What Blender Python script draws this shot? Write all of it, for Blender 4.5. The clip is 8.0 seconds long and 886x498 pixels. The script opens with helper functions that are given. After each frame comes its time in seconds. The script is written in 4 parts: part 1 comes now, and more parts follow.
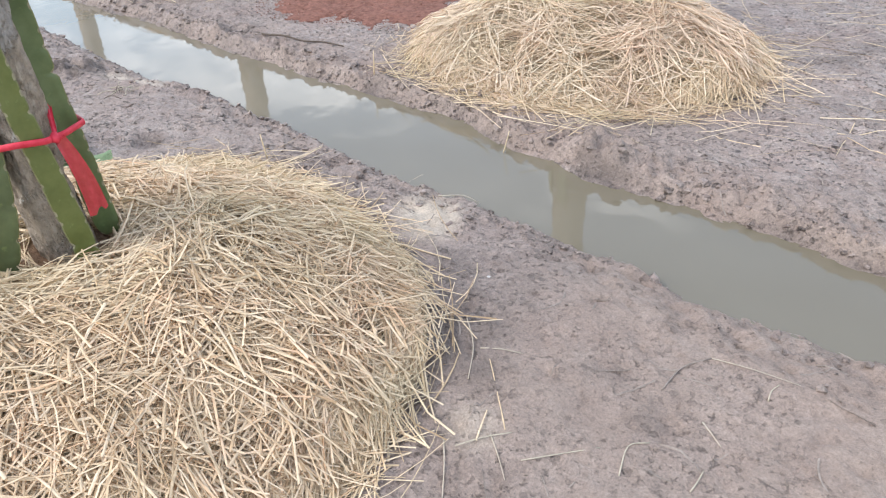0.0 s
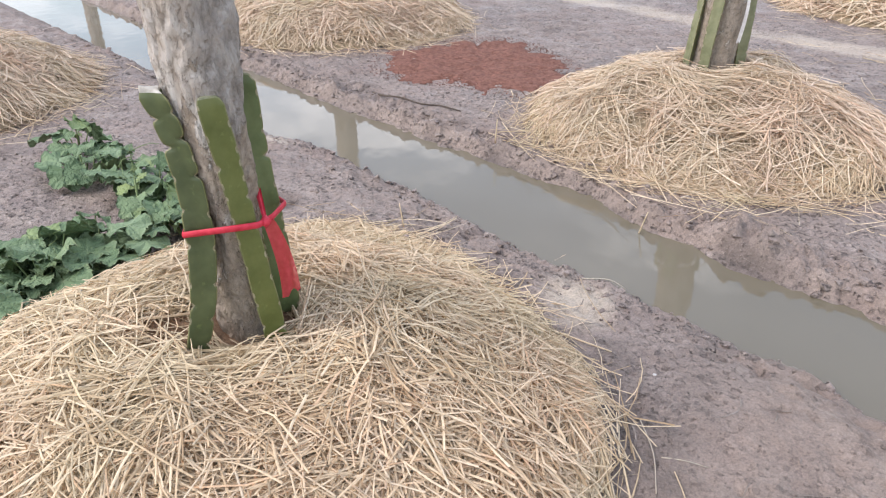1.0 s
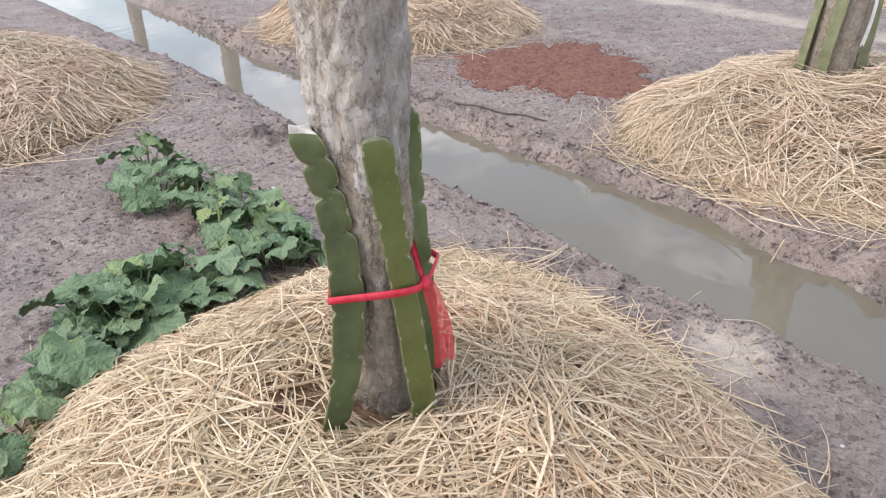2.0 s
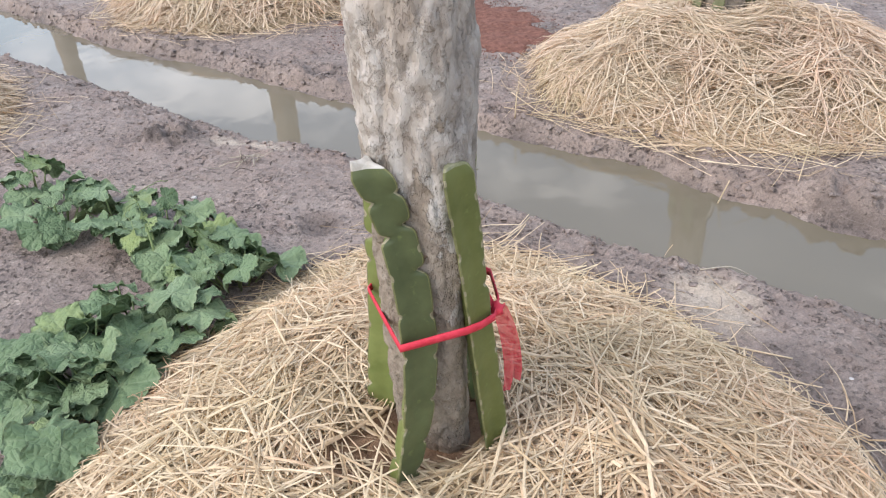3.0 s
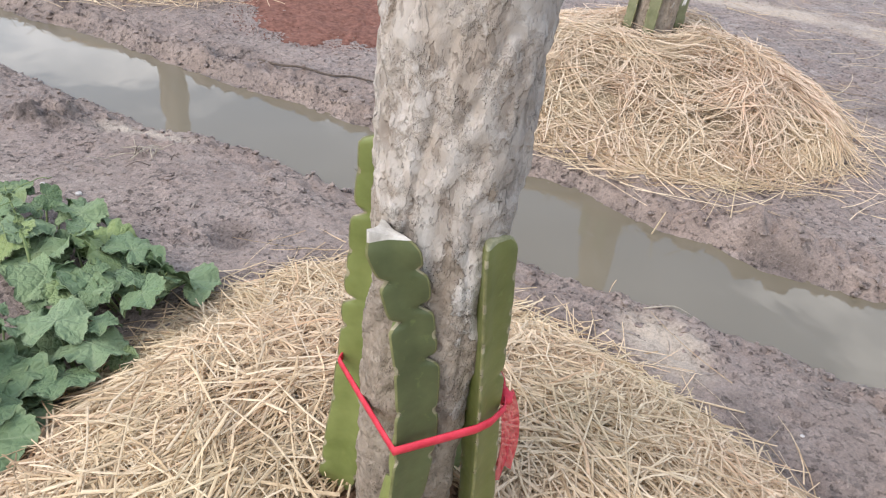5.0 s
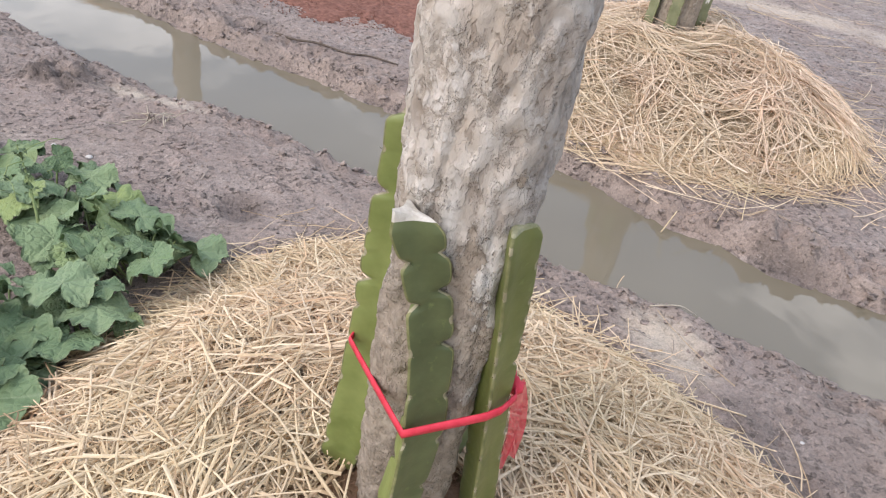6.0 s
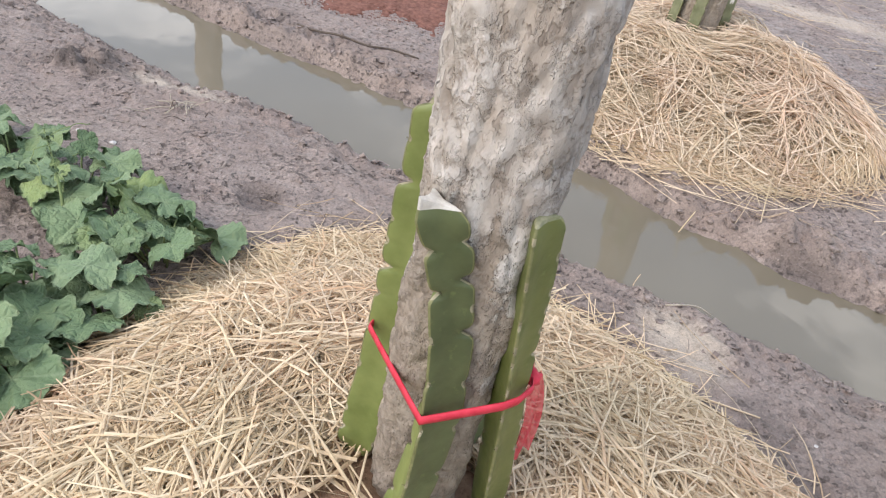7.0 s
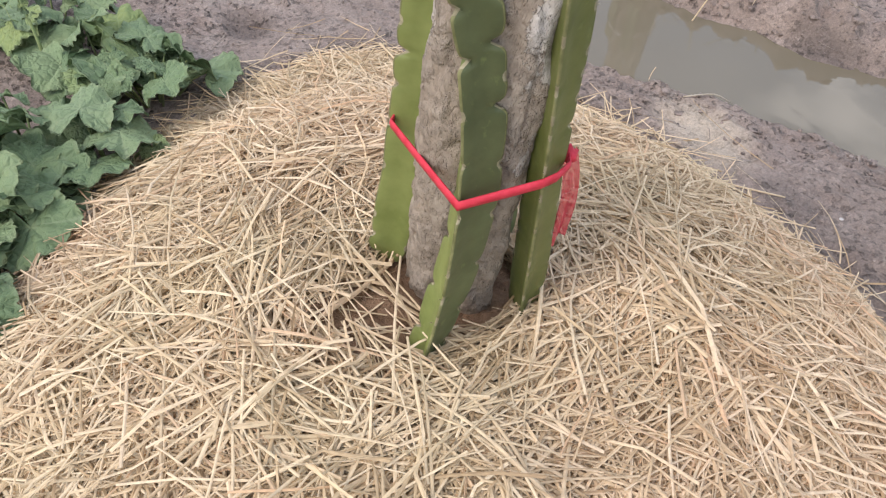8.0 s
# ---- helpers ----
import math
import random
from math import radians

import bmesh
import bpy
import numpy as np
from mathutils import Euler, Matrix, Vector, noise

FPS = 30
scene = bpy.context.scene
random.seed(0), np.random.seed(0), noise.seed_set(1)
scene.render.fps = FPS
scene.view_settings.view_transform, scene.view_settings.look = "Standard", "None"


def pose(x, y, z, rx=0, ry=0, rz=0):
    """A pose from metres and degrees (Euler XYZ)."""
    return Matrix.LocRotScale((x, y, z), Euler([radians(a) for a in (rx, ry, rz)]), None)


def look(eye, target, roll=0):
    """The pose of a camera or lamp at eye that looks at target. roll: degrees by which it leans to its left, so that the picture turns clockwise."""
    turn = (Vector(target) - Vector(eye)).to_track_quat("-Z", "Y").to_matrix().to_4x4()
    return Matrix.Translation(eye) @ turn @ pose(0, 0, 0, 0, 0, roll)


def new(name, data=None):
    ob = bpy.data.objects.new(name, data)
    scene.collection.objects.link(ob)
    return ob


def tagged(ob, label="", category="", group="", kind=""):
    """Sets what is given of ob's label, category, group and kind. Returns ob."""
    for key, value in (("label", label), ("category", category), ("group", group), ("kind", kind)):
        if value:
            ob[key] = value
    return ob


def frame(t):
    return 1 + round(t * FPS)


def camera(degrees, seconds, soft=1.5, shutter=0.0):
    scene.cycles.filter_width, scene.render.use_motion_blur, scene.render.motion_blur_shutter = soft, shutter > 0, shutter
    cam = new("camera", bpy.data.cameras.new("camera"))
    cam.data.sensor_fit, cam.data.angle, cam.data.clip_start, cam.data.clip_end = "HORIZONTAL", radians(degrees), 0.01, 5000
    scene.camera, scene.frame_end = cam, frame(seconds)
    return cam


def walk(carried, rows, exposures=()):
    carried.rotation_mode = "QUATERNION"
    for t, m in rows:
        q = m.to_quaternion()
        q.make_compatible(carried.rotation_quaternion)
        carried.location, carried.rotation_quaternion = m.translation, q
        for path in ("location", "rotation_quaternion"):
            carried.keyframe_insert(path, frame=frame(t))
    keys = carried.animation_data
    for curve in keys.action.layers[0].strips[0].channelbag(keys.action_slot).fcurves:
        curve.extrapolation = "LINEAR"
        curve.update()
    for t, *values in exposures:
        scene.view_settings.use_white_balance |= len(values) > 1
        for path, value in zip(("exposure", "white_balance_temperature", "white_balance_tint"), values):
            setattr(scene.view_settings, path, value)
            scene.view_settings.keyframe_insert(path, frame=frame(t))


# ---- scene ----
cam = camera(64.3, 8.0, 1.15)
PATH = [
    (0, (-0.051, 0.190, 1.101), (-0.065, 2.292, -0.253), -0.8),
    (0.5, (-0.220, 0.255, 1.143), (-0.389, 2.421, -0.094), -1.4),
    (1, (-0.370, 0.276, 1.169), (-0.551, 2.454, -0.046), 0.5),
    (1.5, (-0.508, 0.360, 1.147), (-0.744, 2.521, -0.086), 1.8),
    (1.7, (-0.574, 0.428, 1.146), (-0.884, 2.599, -0.054), -0.2),
    (2.8, (-0.897, 0.656, 1.179), (-0.861, 2.755, -0.180), -2.8),
    (3, (-0.959, 0.671, 1.184), (-0.789, 2.755, -0.186), -3.1),
    (3.5, (-1.011, 0.714, 1.179), (-0.590, 2.748, -0.214), 0.4),
    (4, (-1.056, 0.833, 1.170), (-0.643, 2.870, -0.217), -1.4),
    (4.5, (-1.096, 0.896, 1.160), (-0.583, 2.913, -0.226), 6.3),
    (4.7, (-1.083, 0.907, 1.161), (-0.512, 2.906, -0.227), 5.9),
    (5.8, (-1.100, 0.914, 1.155), (-0.498, 2.879, -0.269), 9.1),
    (6, (-1.103, 0.921, 1.151), (-0.521, 2.885, -0.283), 9.9),
    (6.5, (-1.100, 0.920, 1.157), (-0.547, 2.891, -0.278), 8.1),
    (7, (-1.114, 0.912, 1.149), (-0.579, 2.876, -0.304), 10.7),
    (7.2, (-1.115, 0.915, 1.131), (-0.565, 2.805, -0.408), 12.2),
    (7.5, (-1.121, 0.894, 1.103), (-0.546, 2.643, -0.590), 14.7),
    (8, (-1.139, 0.907, 1.071), (-0.636, 2.489, -0.797), 6.5),
]

# ---- world and light ----
EXPOSURES = [(0.0, 0.60, 6520, 11), (0.5, 0.52, 6570, 12), (1.0, 0.44, 6650, 15), (1.5, 0.40, 6650, 15), (3.0, 0.40, 6660, 14), (4.5, 0.40, 6700, 14),
             (6.5, 0.38, 6800, 16), (7.5, 0.42, 6700, 12), (8.0, 0.28, 6940, 16)]
walk(cam, [(t, look(eye, target, roll)) for t, eye, target, roll in PATH], EXPOSURES)

SUN_EL, SUN_AZ = 46.0, 252.0      # degrees; azimuth is clockwise from +y


def make_world():
    w = bpy.data.worlds.new("sky")
    w.use_nodes = True
    scene.world = w
    nt = w.node_tree
    nt.nodes.clear()
    out = nt.nodes.new("ShaderNodeOutputWorld")
    sky = nt.nodes.new("ShaderNodeTexSky")
    sky.sky_type, sky.sun_disc = "NISHITA", False
    sky.sun_elevation, sky.sun_rotation = radians(SUN_EL), radians(SUN_AZ)
    sky.air_density, sky.dust_density = 1.2, 1.0
    b1 = nt.nodes.new("ShaderNodeBackground")
    b1.inputs["Strength"].default_value = 0.19
    nt.links.new(sky.outputs[0], b1.inputs["Color"])
    b2 = nt.nodes.new("ShaderNodeBackground")
    b2.inputs["Color"].default_value = (0.90, 0.945, 1.0, 1)
    b2.inputs["Strength"].default_value = 1.95
    tc = nt.nodes.new("ShaderNodeTexCoord")
    mp = nt.nodes.new("ShaderNodeMapping")
    mp.inputs["Scale"].default_value, mp.inputs["Location"].default_value = (1.0, 1.0, 2.4), (18.647, 28.725, 36.11)
    nz = nt.nodes.new("ShaderNodeTexNoise")
    nz.inputs["Scale"].default_value, nz.inputs["Detail"].default_value = 2.7, 6.0
    nz.inputs["Roughness"].default_value = 0.6
    rp = nt.nodes.new("ShaderNodeValToRGB")
    rp.color_ramp.elements[0].position, rp.color_ramp.elements[1].position = 0.50, 0.66
    rp.color_ramp.elements[0].color = (0.12, 0.12, 0.12, 1)
    mx = nt.nodes.new("ShaderNodeMixShader")
    nt.links.new(tc.outputs["Generated"], mp.inputs["Vector"])
    nt.links.new(mp.outputs[0], nz.inputs["Vector"])
    nt.links.new(nz.outputs["Fac"], rp.inputs["Fac"])
    nt.links.new(rp.outputs["Color"], mx.inputs["Fac"])
    nt.links.new(b1.outputs[0], mx.inputs[1])
    nt.links.new(b2.outputs[0], mx.inputs[2])
    nt.links.new(mx.outputs[0], out.inputs["Surface"])


make_world()
sun_data = bpy.data.lights.new("sun", "SUN")
sun_data.energy, sun_data.angle, sun_data.color = 1.35, radians(30), (1.0, 0.97, 0.93)
sun = new("sun", sun_data)
_az, _el = radians(SUN_AZ), radians(SUN_EL)
sun.matrix_world = look((math.sin(_az) * math.cos(_el) * 20, math.cos(_az) * math.cos(_el) * 20, math.sin(_el) * 20), (0, 0, 0))


# ---- numeric noise ----
def _hash(ix, iy, seed):
    h = (ix.astype(np.int64) * 374761393 + iy.astype(np.int64) * 668265263 + seed * 982451653) & 0x7FFFFFFF
    h = ((h ^ (h >> 13)) * 1274126177) & 0x7FFFFFFF
    return ((h ^ (h >> 16)) & 0xFFFF) / 65535.0


def vnoise(x, y, seed=0):
    """Smooth value noise, -1 to 1, one cell a unit."""
    x, y = np.asarray(x, float), np.asarray(y, float)
    ix, iy = np.floor(x), np.floor(y)
    fx, fy = x - ix, y - iy
    ix, iy = ix.astype(np.int64), iy.astype(np.int64)
    u, v = fx * fx * (3 - 2 * fx), fy * fy * (3 - 2 * fy)
    a, b = _hash(ix, iy, seed), _hash(ix + 1, iy, seed)
    c, d = _hash(ix, iy + 1, seed), _hash(ix + 1, iy + 1, seed)
    return 2 * ((a * (1 - u) + b * u) * (1 - v) + (c * (1 - u) + d * u) * v) - 1


def fbm(x, y, scale, seed=0, octaves=3):
    t, amp, k = 0.0, 1.0, 1.0
    for o in range(octaves):
        t = t + amp * vnoise(x * scale * k + 17.3 * o, y * scale * k - 9.1 * o, seed + o)
        amp, k = amp * 0.5, k * 2.03
    return t / 1.75


def smooth(e0, e1, x):
    t = np.clip((x - e0) / (e1 - e0), 0, 1)
    return t * t * (3 - 2 * t)


# ---- material helpers ----
class Mat:
    """A node material being wired; small helpers return sockets."""

    def __init__(self, name):
        self.m = bpy.data.materials.new(name)
        self.m.use_nodes = True
        self.t = self.m.node_tree
        self.b = self.t.nodes["Principled BSDF"]
        self.tc = self.t.nodes.new("ShaderNodeTexCoord")

    def link(self, a, b):
        self.t.links.new(a, b)

    def noise(self, scale, detail=4.0, rough=0.55, stretch=None, coord="Object"):
        n = self.t.nodes.new("ShaderNodeTexNoise")
        n.inputs["Scale"].default_value, n.inputs["Detail"].default_value, n.inputs["Roughness"].default_value = scale, detail, rough
        src = self.tc.outputs[coord]
        if stretch:
            mp = self.t.nodes.new("ShaderNodeMapping")
            mp.inputs["Scale"].default_value = stretch
            self.link(src, mp.inputs["Vector"])
            src = mp.outputs[0]
        self.link(src, n.inputs["Vector"])
        return n.outputs["Fac"]

    def voronoi(self, scale, feature="F1"):
        n = self.t.nodes.new("ShaderNodeTexVoronoi")
        n.feature = feature
        n.inputs["Scale"].default_value = scale
        self.link(self.tc.outputs["Object"], n.inputs["Vector"])
        return n.outputs["Distance"]

    def ramp(self, fac, *stops):
        n = self.t.nodes.new("ShaderNodeValToRGB")
        el = n.color_ramp.elements
        while len(el) < len(stops):
            el.new(0.5)
        for e, (p, c) in zip(el, stops):
            e.position, e.color = p, (c, c, c, 1) if isinstance(c, (int, float)) else (*c, 1)
        self.link(fac, n.inputs["Fac"])
        return n.outputs["Color"]

    def mix(self, fac, a, b, mode="MIX"):
        n = self.t.nodes.new("ShaderNodeMix")
        n.data_type, n.blend_type = "RGBA", mode
        for sock, val in ((n.inputs[0], fac), (n.inputs[6], a), (n.inputs[7], b)):
            if isinstance(val, (int, float)):
                sock.default_value = val
            elif isinstance(val, tuple):
                sock.default_value = (*val, 1)
            else:
                self.link(val, sock)
        return n.outputs[2]

    def math(self, op, a, b=0.0):
        n = self.t.nodes.new("ShaderNodeMath")
        n.operation = op
        for sock, val in zip(n.inputs, (a, b)):
            if isinstance(val, (int, float)):
                sock.default_value = val
            else:
                self.link(val, sock)
        return n.outputs[0]

    def bump(self, height, strength, distance):
        n = self.t.nodes.new("ShaderNodeBump")
        n.inputs["Strength"].default_value, n.inputs["Distance"].default_value = strength, distance
        self.link(height, n.inputs["Height"])
        prev = self.b.inputs["Normal"]
        if prev.is_linked:
            self.link(prev.links[0].from_socket, n.inputs["Normal"])
        self.link(n.outputs[0], prev)

    def island(self):
        return self.t.nodes.new("ShaderNodeNewGeometry").outputs["Random Per Island"]

    def each(self):
        return self.t.nodes.new("ShaderNodeObjectInfo").outputs["Random"]

    def attr(self, name):
        n = self.t.nodes.new("ShaderNodeAttribute")
        n.attribute_name = name
        return n.outputs["Fac"]

    def done(self, color, rough, spec=0.5):
        for key, val in (("Base Color", color), ("Roughness", rough), ("Specular IOR Level", spec)):
            s = self.b.inputs[key]
            if isinstance(val, (int, float)):
                s.default_value = val
            elif isinstance(val, tuple):
                s.default_value = (*val, 1)
            else:
                self.link(val, s)
        return self.m


def mud_material():
    k = Mat("wet_mud")
    big = k.ramp(k.noise(0.9, 5, 0.6), (0.36, (0.250, 0.203, 0.176)), (0.64, (0.358, 0.300, 0.264)))
    mid = k.ramp(k.noise(8.0, 8, 0.76), (0.33, (0.150, 0.123, 0.109)), (0.5, (0.280, 0.236, 0.208)), (0.68, (0.436, 0.378, 0.335)))
    c = k.mix(0.58, big, mid)
    c = k.mix(k.ramp(k.noise(1.9, 4, 0.6), (0.50, 0.0), (0.68, 0.4)), c, (0.330, 0.240, 0.204))
    loam = k.ramp(k.noise(5.0, 7, 0.68), (0.34, (0.292, 0.226, 0.184)), (0.66, (0.372, 0.300, 0.248)))
    brown = k.attr("brown")
    c = k.mix(k.math("MULTIPLY", brown, 0.75), c, loam)
    c = k.mix(k.attr("dry"), c, (0.54, 0.475, 0.385))
    c = k.mix(k.attr("dark_mud"), c, (0.098, 0.080, 0.070))
    crumb = k.t.nodes.new("ShaderNodeTexVoronoi")
    crumb.inputs["Scale"].default_value, crumb.inputs["Randomness"].default_value = 85.0, 1.0
    k.link(k.tc.outputs["Object"], crumb.inputs["Vector"])
    sep = k.t.nodes.new("ShaderNodeSeparateColor")
    k.link(crumb.outputs["Color"], sep.inputs[0])
    grain = k.ramp(sep.outputs[0], (0.0, 0.50), (0.22, 0.88), (0.75, 1.04), (1.0, 1.32))
    rude = k.math("MULTIPLY", k.math("SUBTRACT", 1.0, k.math("MULTIPLY", brown, 0.62)), k.math("SUBTRACT", 1.0, k.math("MULTIPLY", k.attr("dry"), 0.8)))
    spread = k.math("MULTIPLY", rude, k.ramp(k.noise(6.0, 4, 0.65), (0.36, 0.25), (0.62, 1.0)))
    c = k.mix(spread, c, k.mix(1.0, c, grain, "MULTIPLY"))
    fine = k.noise(170.0, 5, 0.8)
    c = k.mix(1.0, c, k.ramp(fine, (0.30, 0.62), (0.5, 1.0), (0.68, 1.28)), "MULTIPLY")
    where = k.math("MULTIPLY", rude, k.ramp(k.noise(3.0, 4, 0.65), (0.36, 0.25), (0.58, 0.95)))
    # small pits: the shade inside them is painted into the colour
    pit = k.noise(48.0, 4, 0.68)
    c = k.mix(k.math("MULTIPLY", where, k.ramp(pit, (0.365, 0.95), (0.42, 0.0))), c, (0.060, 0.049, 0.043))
    # single holes, shade put into their colour, and dark crumbs of different size
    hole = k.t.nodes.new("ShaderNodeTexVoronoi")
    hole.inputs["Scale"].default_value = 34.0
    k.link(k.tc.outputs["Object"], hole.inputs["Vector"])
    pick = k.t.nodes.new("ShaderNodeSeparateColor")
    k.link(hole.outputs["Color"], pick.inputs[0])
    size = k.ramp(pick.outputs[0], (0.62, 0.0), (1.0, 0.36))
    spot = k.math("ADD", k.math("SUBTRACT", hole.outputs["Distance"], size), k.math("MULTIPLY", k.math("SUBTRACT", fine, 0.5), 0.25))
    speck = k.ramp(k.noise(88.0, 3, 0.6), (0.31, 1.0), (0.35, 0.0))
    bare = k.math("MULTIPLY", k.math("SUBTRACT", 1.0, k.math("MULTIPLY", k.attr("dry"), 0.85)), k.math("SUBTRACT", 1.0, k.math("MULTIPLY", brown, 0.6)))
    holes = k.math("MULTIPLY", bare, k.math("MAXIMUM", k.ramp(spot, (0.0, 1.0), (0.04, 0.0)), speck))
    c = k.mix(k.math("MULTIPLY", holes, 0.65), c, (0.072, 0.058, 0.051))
    c = k.mix(1.0, c, (1.03, 0.98, 0.945), "MULTIPLY")
    k.bump(k.math("MULTIPLY", holes, -1.0), 0.8, 0.008)
    rough = k.ramp(k.noise(3.5, 4, 0.6), (0.3, 0.36), (0.7, 0.70))
    k.bump(k.mix(spread, (0.5, 0.5, 0.5), crumb.outputs["Distance"]), 0.75, 0.006)
    k.bump(k.mix(where, (1.0, 1.0, 1.0), k.ramp(pit, (0.35, 0.0), (0.43, 1.0))), 0.9, 0.010)
    k.bump(k.noise(26.0, 10, 0.85), 0.75, 0.008)
    return k.done(c, rough, 0.38)


def straw_material(name, tint):
    k = Mat(name)
    isl = k.island()
    c = k.ramp(isl, (0.0, (0.36, 0.268, 0.165)), (0.15, (0.49, 0.393, 0.262)), (0.5, (0.600, 0.502, 0.350)), (0.88, (0.70, 0.608, 0.452)), (1.0, (0.56, 0.400, 0.260)))
    green = k.ramp(k.noise(2.3, 3, 0.55), (0.36, (0.975, 0.985, 0.92)), (0.50, (1.0, 0.985, 0.945)), (0.65, (1.02, 0.975, 0.945)))
    c = k.mix(1.0, c, green, "MULTIPLY")
    c = k.mix(1.0, c, tint, "MULTIPLY")
    fine = k.ramp(k.noise(90.0, 3, 0.6), (0.35, 0.84), (0.65, 1.05))
    c = k.mix(1.0, c, fine, "MULTIPLY")
    return k.done(c, 0.60, 0.28)


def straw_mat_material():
    k = Mat("straw_mat_shaded")
    # darker than the stalks: shade in the gaps is put into this colour
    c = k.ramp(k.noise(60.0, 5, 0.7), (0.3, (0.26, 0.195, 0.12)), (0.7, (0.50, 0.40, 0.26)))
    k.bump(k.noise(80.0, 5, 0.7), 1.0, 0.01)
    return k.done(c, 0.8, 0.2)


def water_material():
    k = Mat("murky_water")
    c = k.ramp(k.noise(0.8, 3, 0.5), (0.35, (0.172, 0.147, 0.100)), (0.65, (0.205, 0.178, 0.126)))
    k.bump(k.noise(9.0, 2, 0.4, stretch=(1.0, 0.6, 1.0)), 0.10, 0.01)
    k.b.inputs["IOR"].default_value = 1.45
    return k.done(c, 0.03, 0.75)


def post_material():
    k = Mat("weathered_post")
    c = k.ramp(k.noise(12.0, 8, 0.72, stretch=(1.0, 1.0, 0.5)), (0.32, (0.300, 0.265, 0.226)), (0.46, (0.405, 0.366, 0.322)), (0.56, (0.475, 0.440, 0.398)), (0.68, (0.600, 0.572, 0.532)))
    c = k.mix(0.55, c, k.ramp(k.attr("plate"), (0.15, (0.315, 0.255, 0.205)), (0.42, (0.455, 0.402, 0.348)), (0.62, (0.530, 0.490, 0.440)), (0.85, (0.68, 0.655, 0.615))))
    c = k.mix(k.ramp(k.noise(5.0, 5, 0.65, stretch=(1, 1, 0.5)), (0.45, 0.0), (0.62, 0.60)), c, (0.420, 0.335, 0.258))
    chips = k.ramp(k.noise(50.0, 4, 0.6, stretch=(1, 1, 0.42)), (0.40, 0.0), (0.44, 0.5), (0.54, 0.5), (0.58, 1.0))
    c = k.mix(1.0, c, k.ramp(chips, (0.0, (0.74, 0.715, 0.69)), (0.5, (1.0, 0.985, 0.965)), (1.0, (1.16, 1.14, 1.12))), "MULTIPLY")
    flakes = k.ramp(k.noise(42.0, 5, 0.65, stretch=(1, 1, 0.5)), (0.31, 0.55), (0.37, 0.0))
    c = k.mix(flakes, c, (0.17, 0.138, 0.110))
    c = k.mix(k.ramp(k.noise(26.0, 6, 0.7, stretch=(1, 1, 0.7)), (0.57, 0.0), (0.64, 0.42)), c, (0.70, 0.672, 0.630))
    # knobbly bark on one side, with that side's shade put into its colour
    shaded_rind = k.ramp(k.noise(34.0, 7, 0.7, stretch=(1, 1, 0.6)), (0.34, (0.175, 0.155, 0.135)), (0.52, (0.335, 0.305, 0.275)), (0.68, (0.47, 0.44, 0.40)))
    c = k.mix(k.math("MULTIPLY", k.attr("bark_shade"), 0.72), c, shaded_rind)
    # bare brown core where the pale skin has flaked away, mostly low down
    skin = k.math("SUBTRACT", k.noise(15.0, 7, 0.66, stretch=(1, 1, 0.6)), k.math("MULTIPLY", k.attr("worn"), 0.29))
    bare = k.ramp(skin, (0.335, 1.0), (0.36, 0.0))
    core = k.ramp(k.noise(60.0, 6, 0.7), (0.32, (0.215, 0.172, 0.132)), (0.66, (0.405, 0.338, 0.265)))
    c = k.mix(k.math("MULTIPLY", bare, 0.88), c, core)
    k.bump(chips, 0.75, 0.0035)
    k.bump(k.math("MULTIPLY", bare, -1.0), 0.7, 0.005)
    k.bump(k.ramp(k.noise(26.0, 6, 0.7, stretch=(1, 1, 0.7)), (0.50, 0.0), (0.60, 1.0)), 0.7, 0.004)
    k.bump(k.noise(42.0, 7, 0.72, stretch=(1, 1, 0.5)), 0.6, 0.005)
    k.bump(k.ramp(k.noise(15.0, 4, 0.6, stretch=(1, 1, 0.7)), (0.38, 0.0), (0.42, 0.45), (0.52, 0.5), (0.56, 1.0)), 0.35, 0.004)
    k.bump(k.noise(130.0, 5, 0.75), 0.6, 0.002)
    return k.done(c, 0.92, 0.12)


def cactus_material(name, dark, light):
    k = Mat(name)
    c = k.ramp(k.noise(14.0, 4, 0.6), (0.35, dark), (0.65, light))
    c = k.mix(k.ramp(k.noise(70.0, 3, 0.6), (0.62, 0.0), (0.74, 0.35)), c, (0.22, 0.27, 0.09))
    k.bump(k.noise(30.0, 4, 0.6), 0.25, 0.004)
    return k.done(c, 0.42, 0.45)


def plain(name, dark, light, scale, rough, spec=0.4, bump=0.4, depth=0.004):
    k = Mat(name)
    c = k.ramp(k.noise(scale, 5, 0.65), (0.32, dark), (0.68, light))
    k.bump(k.noise(scale * 2.2, 5, 0.65), bump, depth)
    return k.done(c, rough, spec)


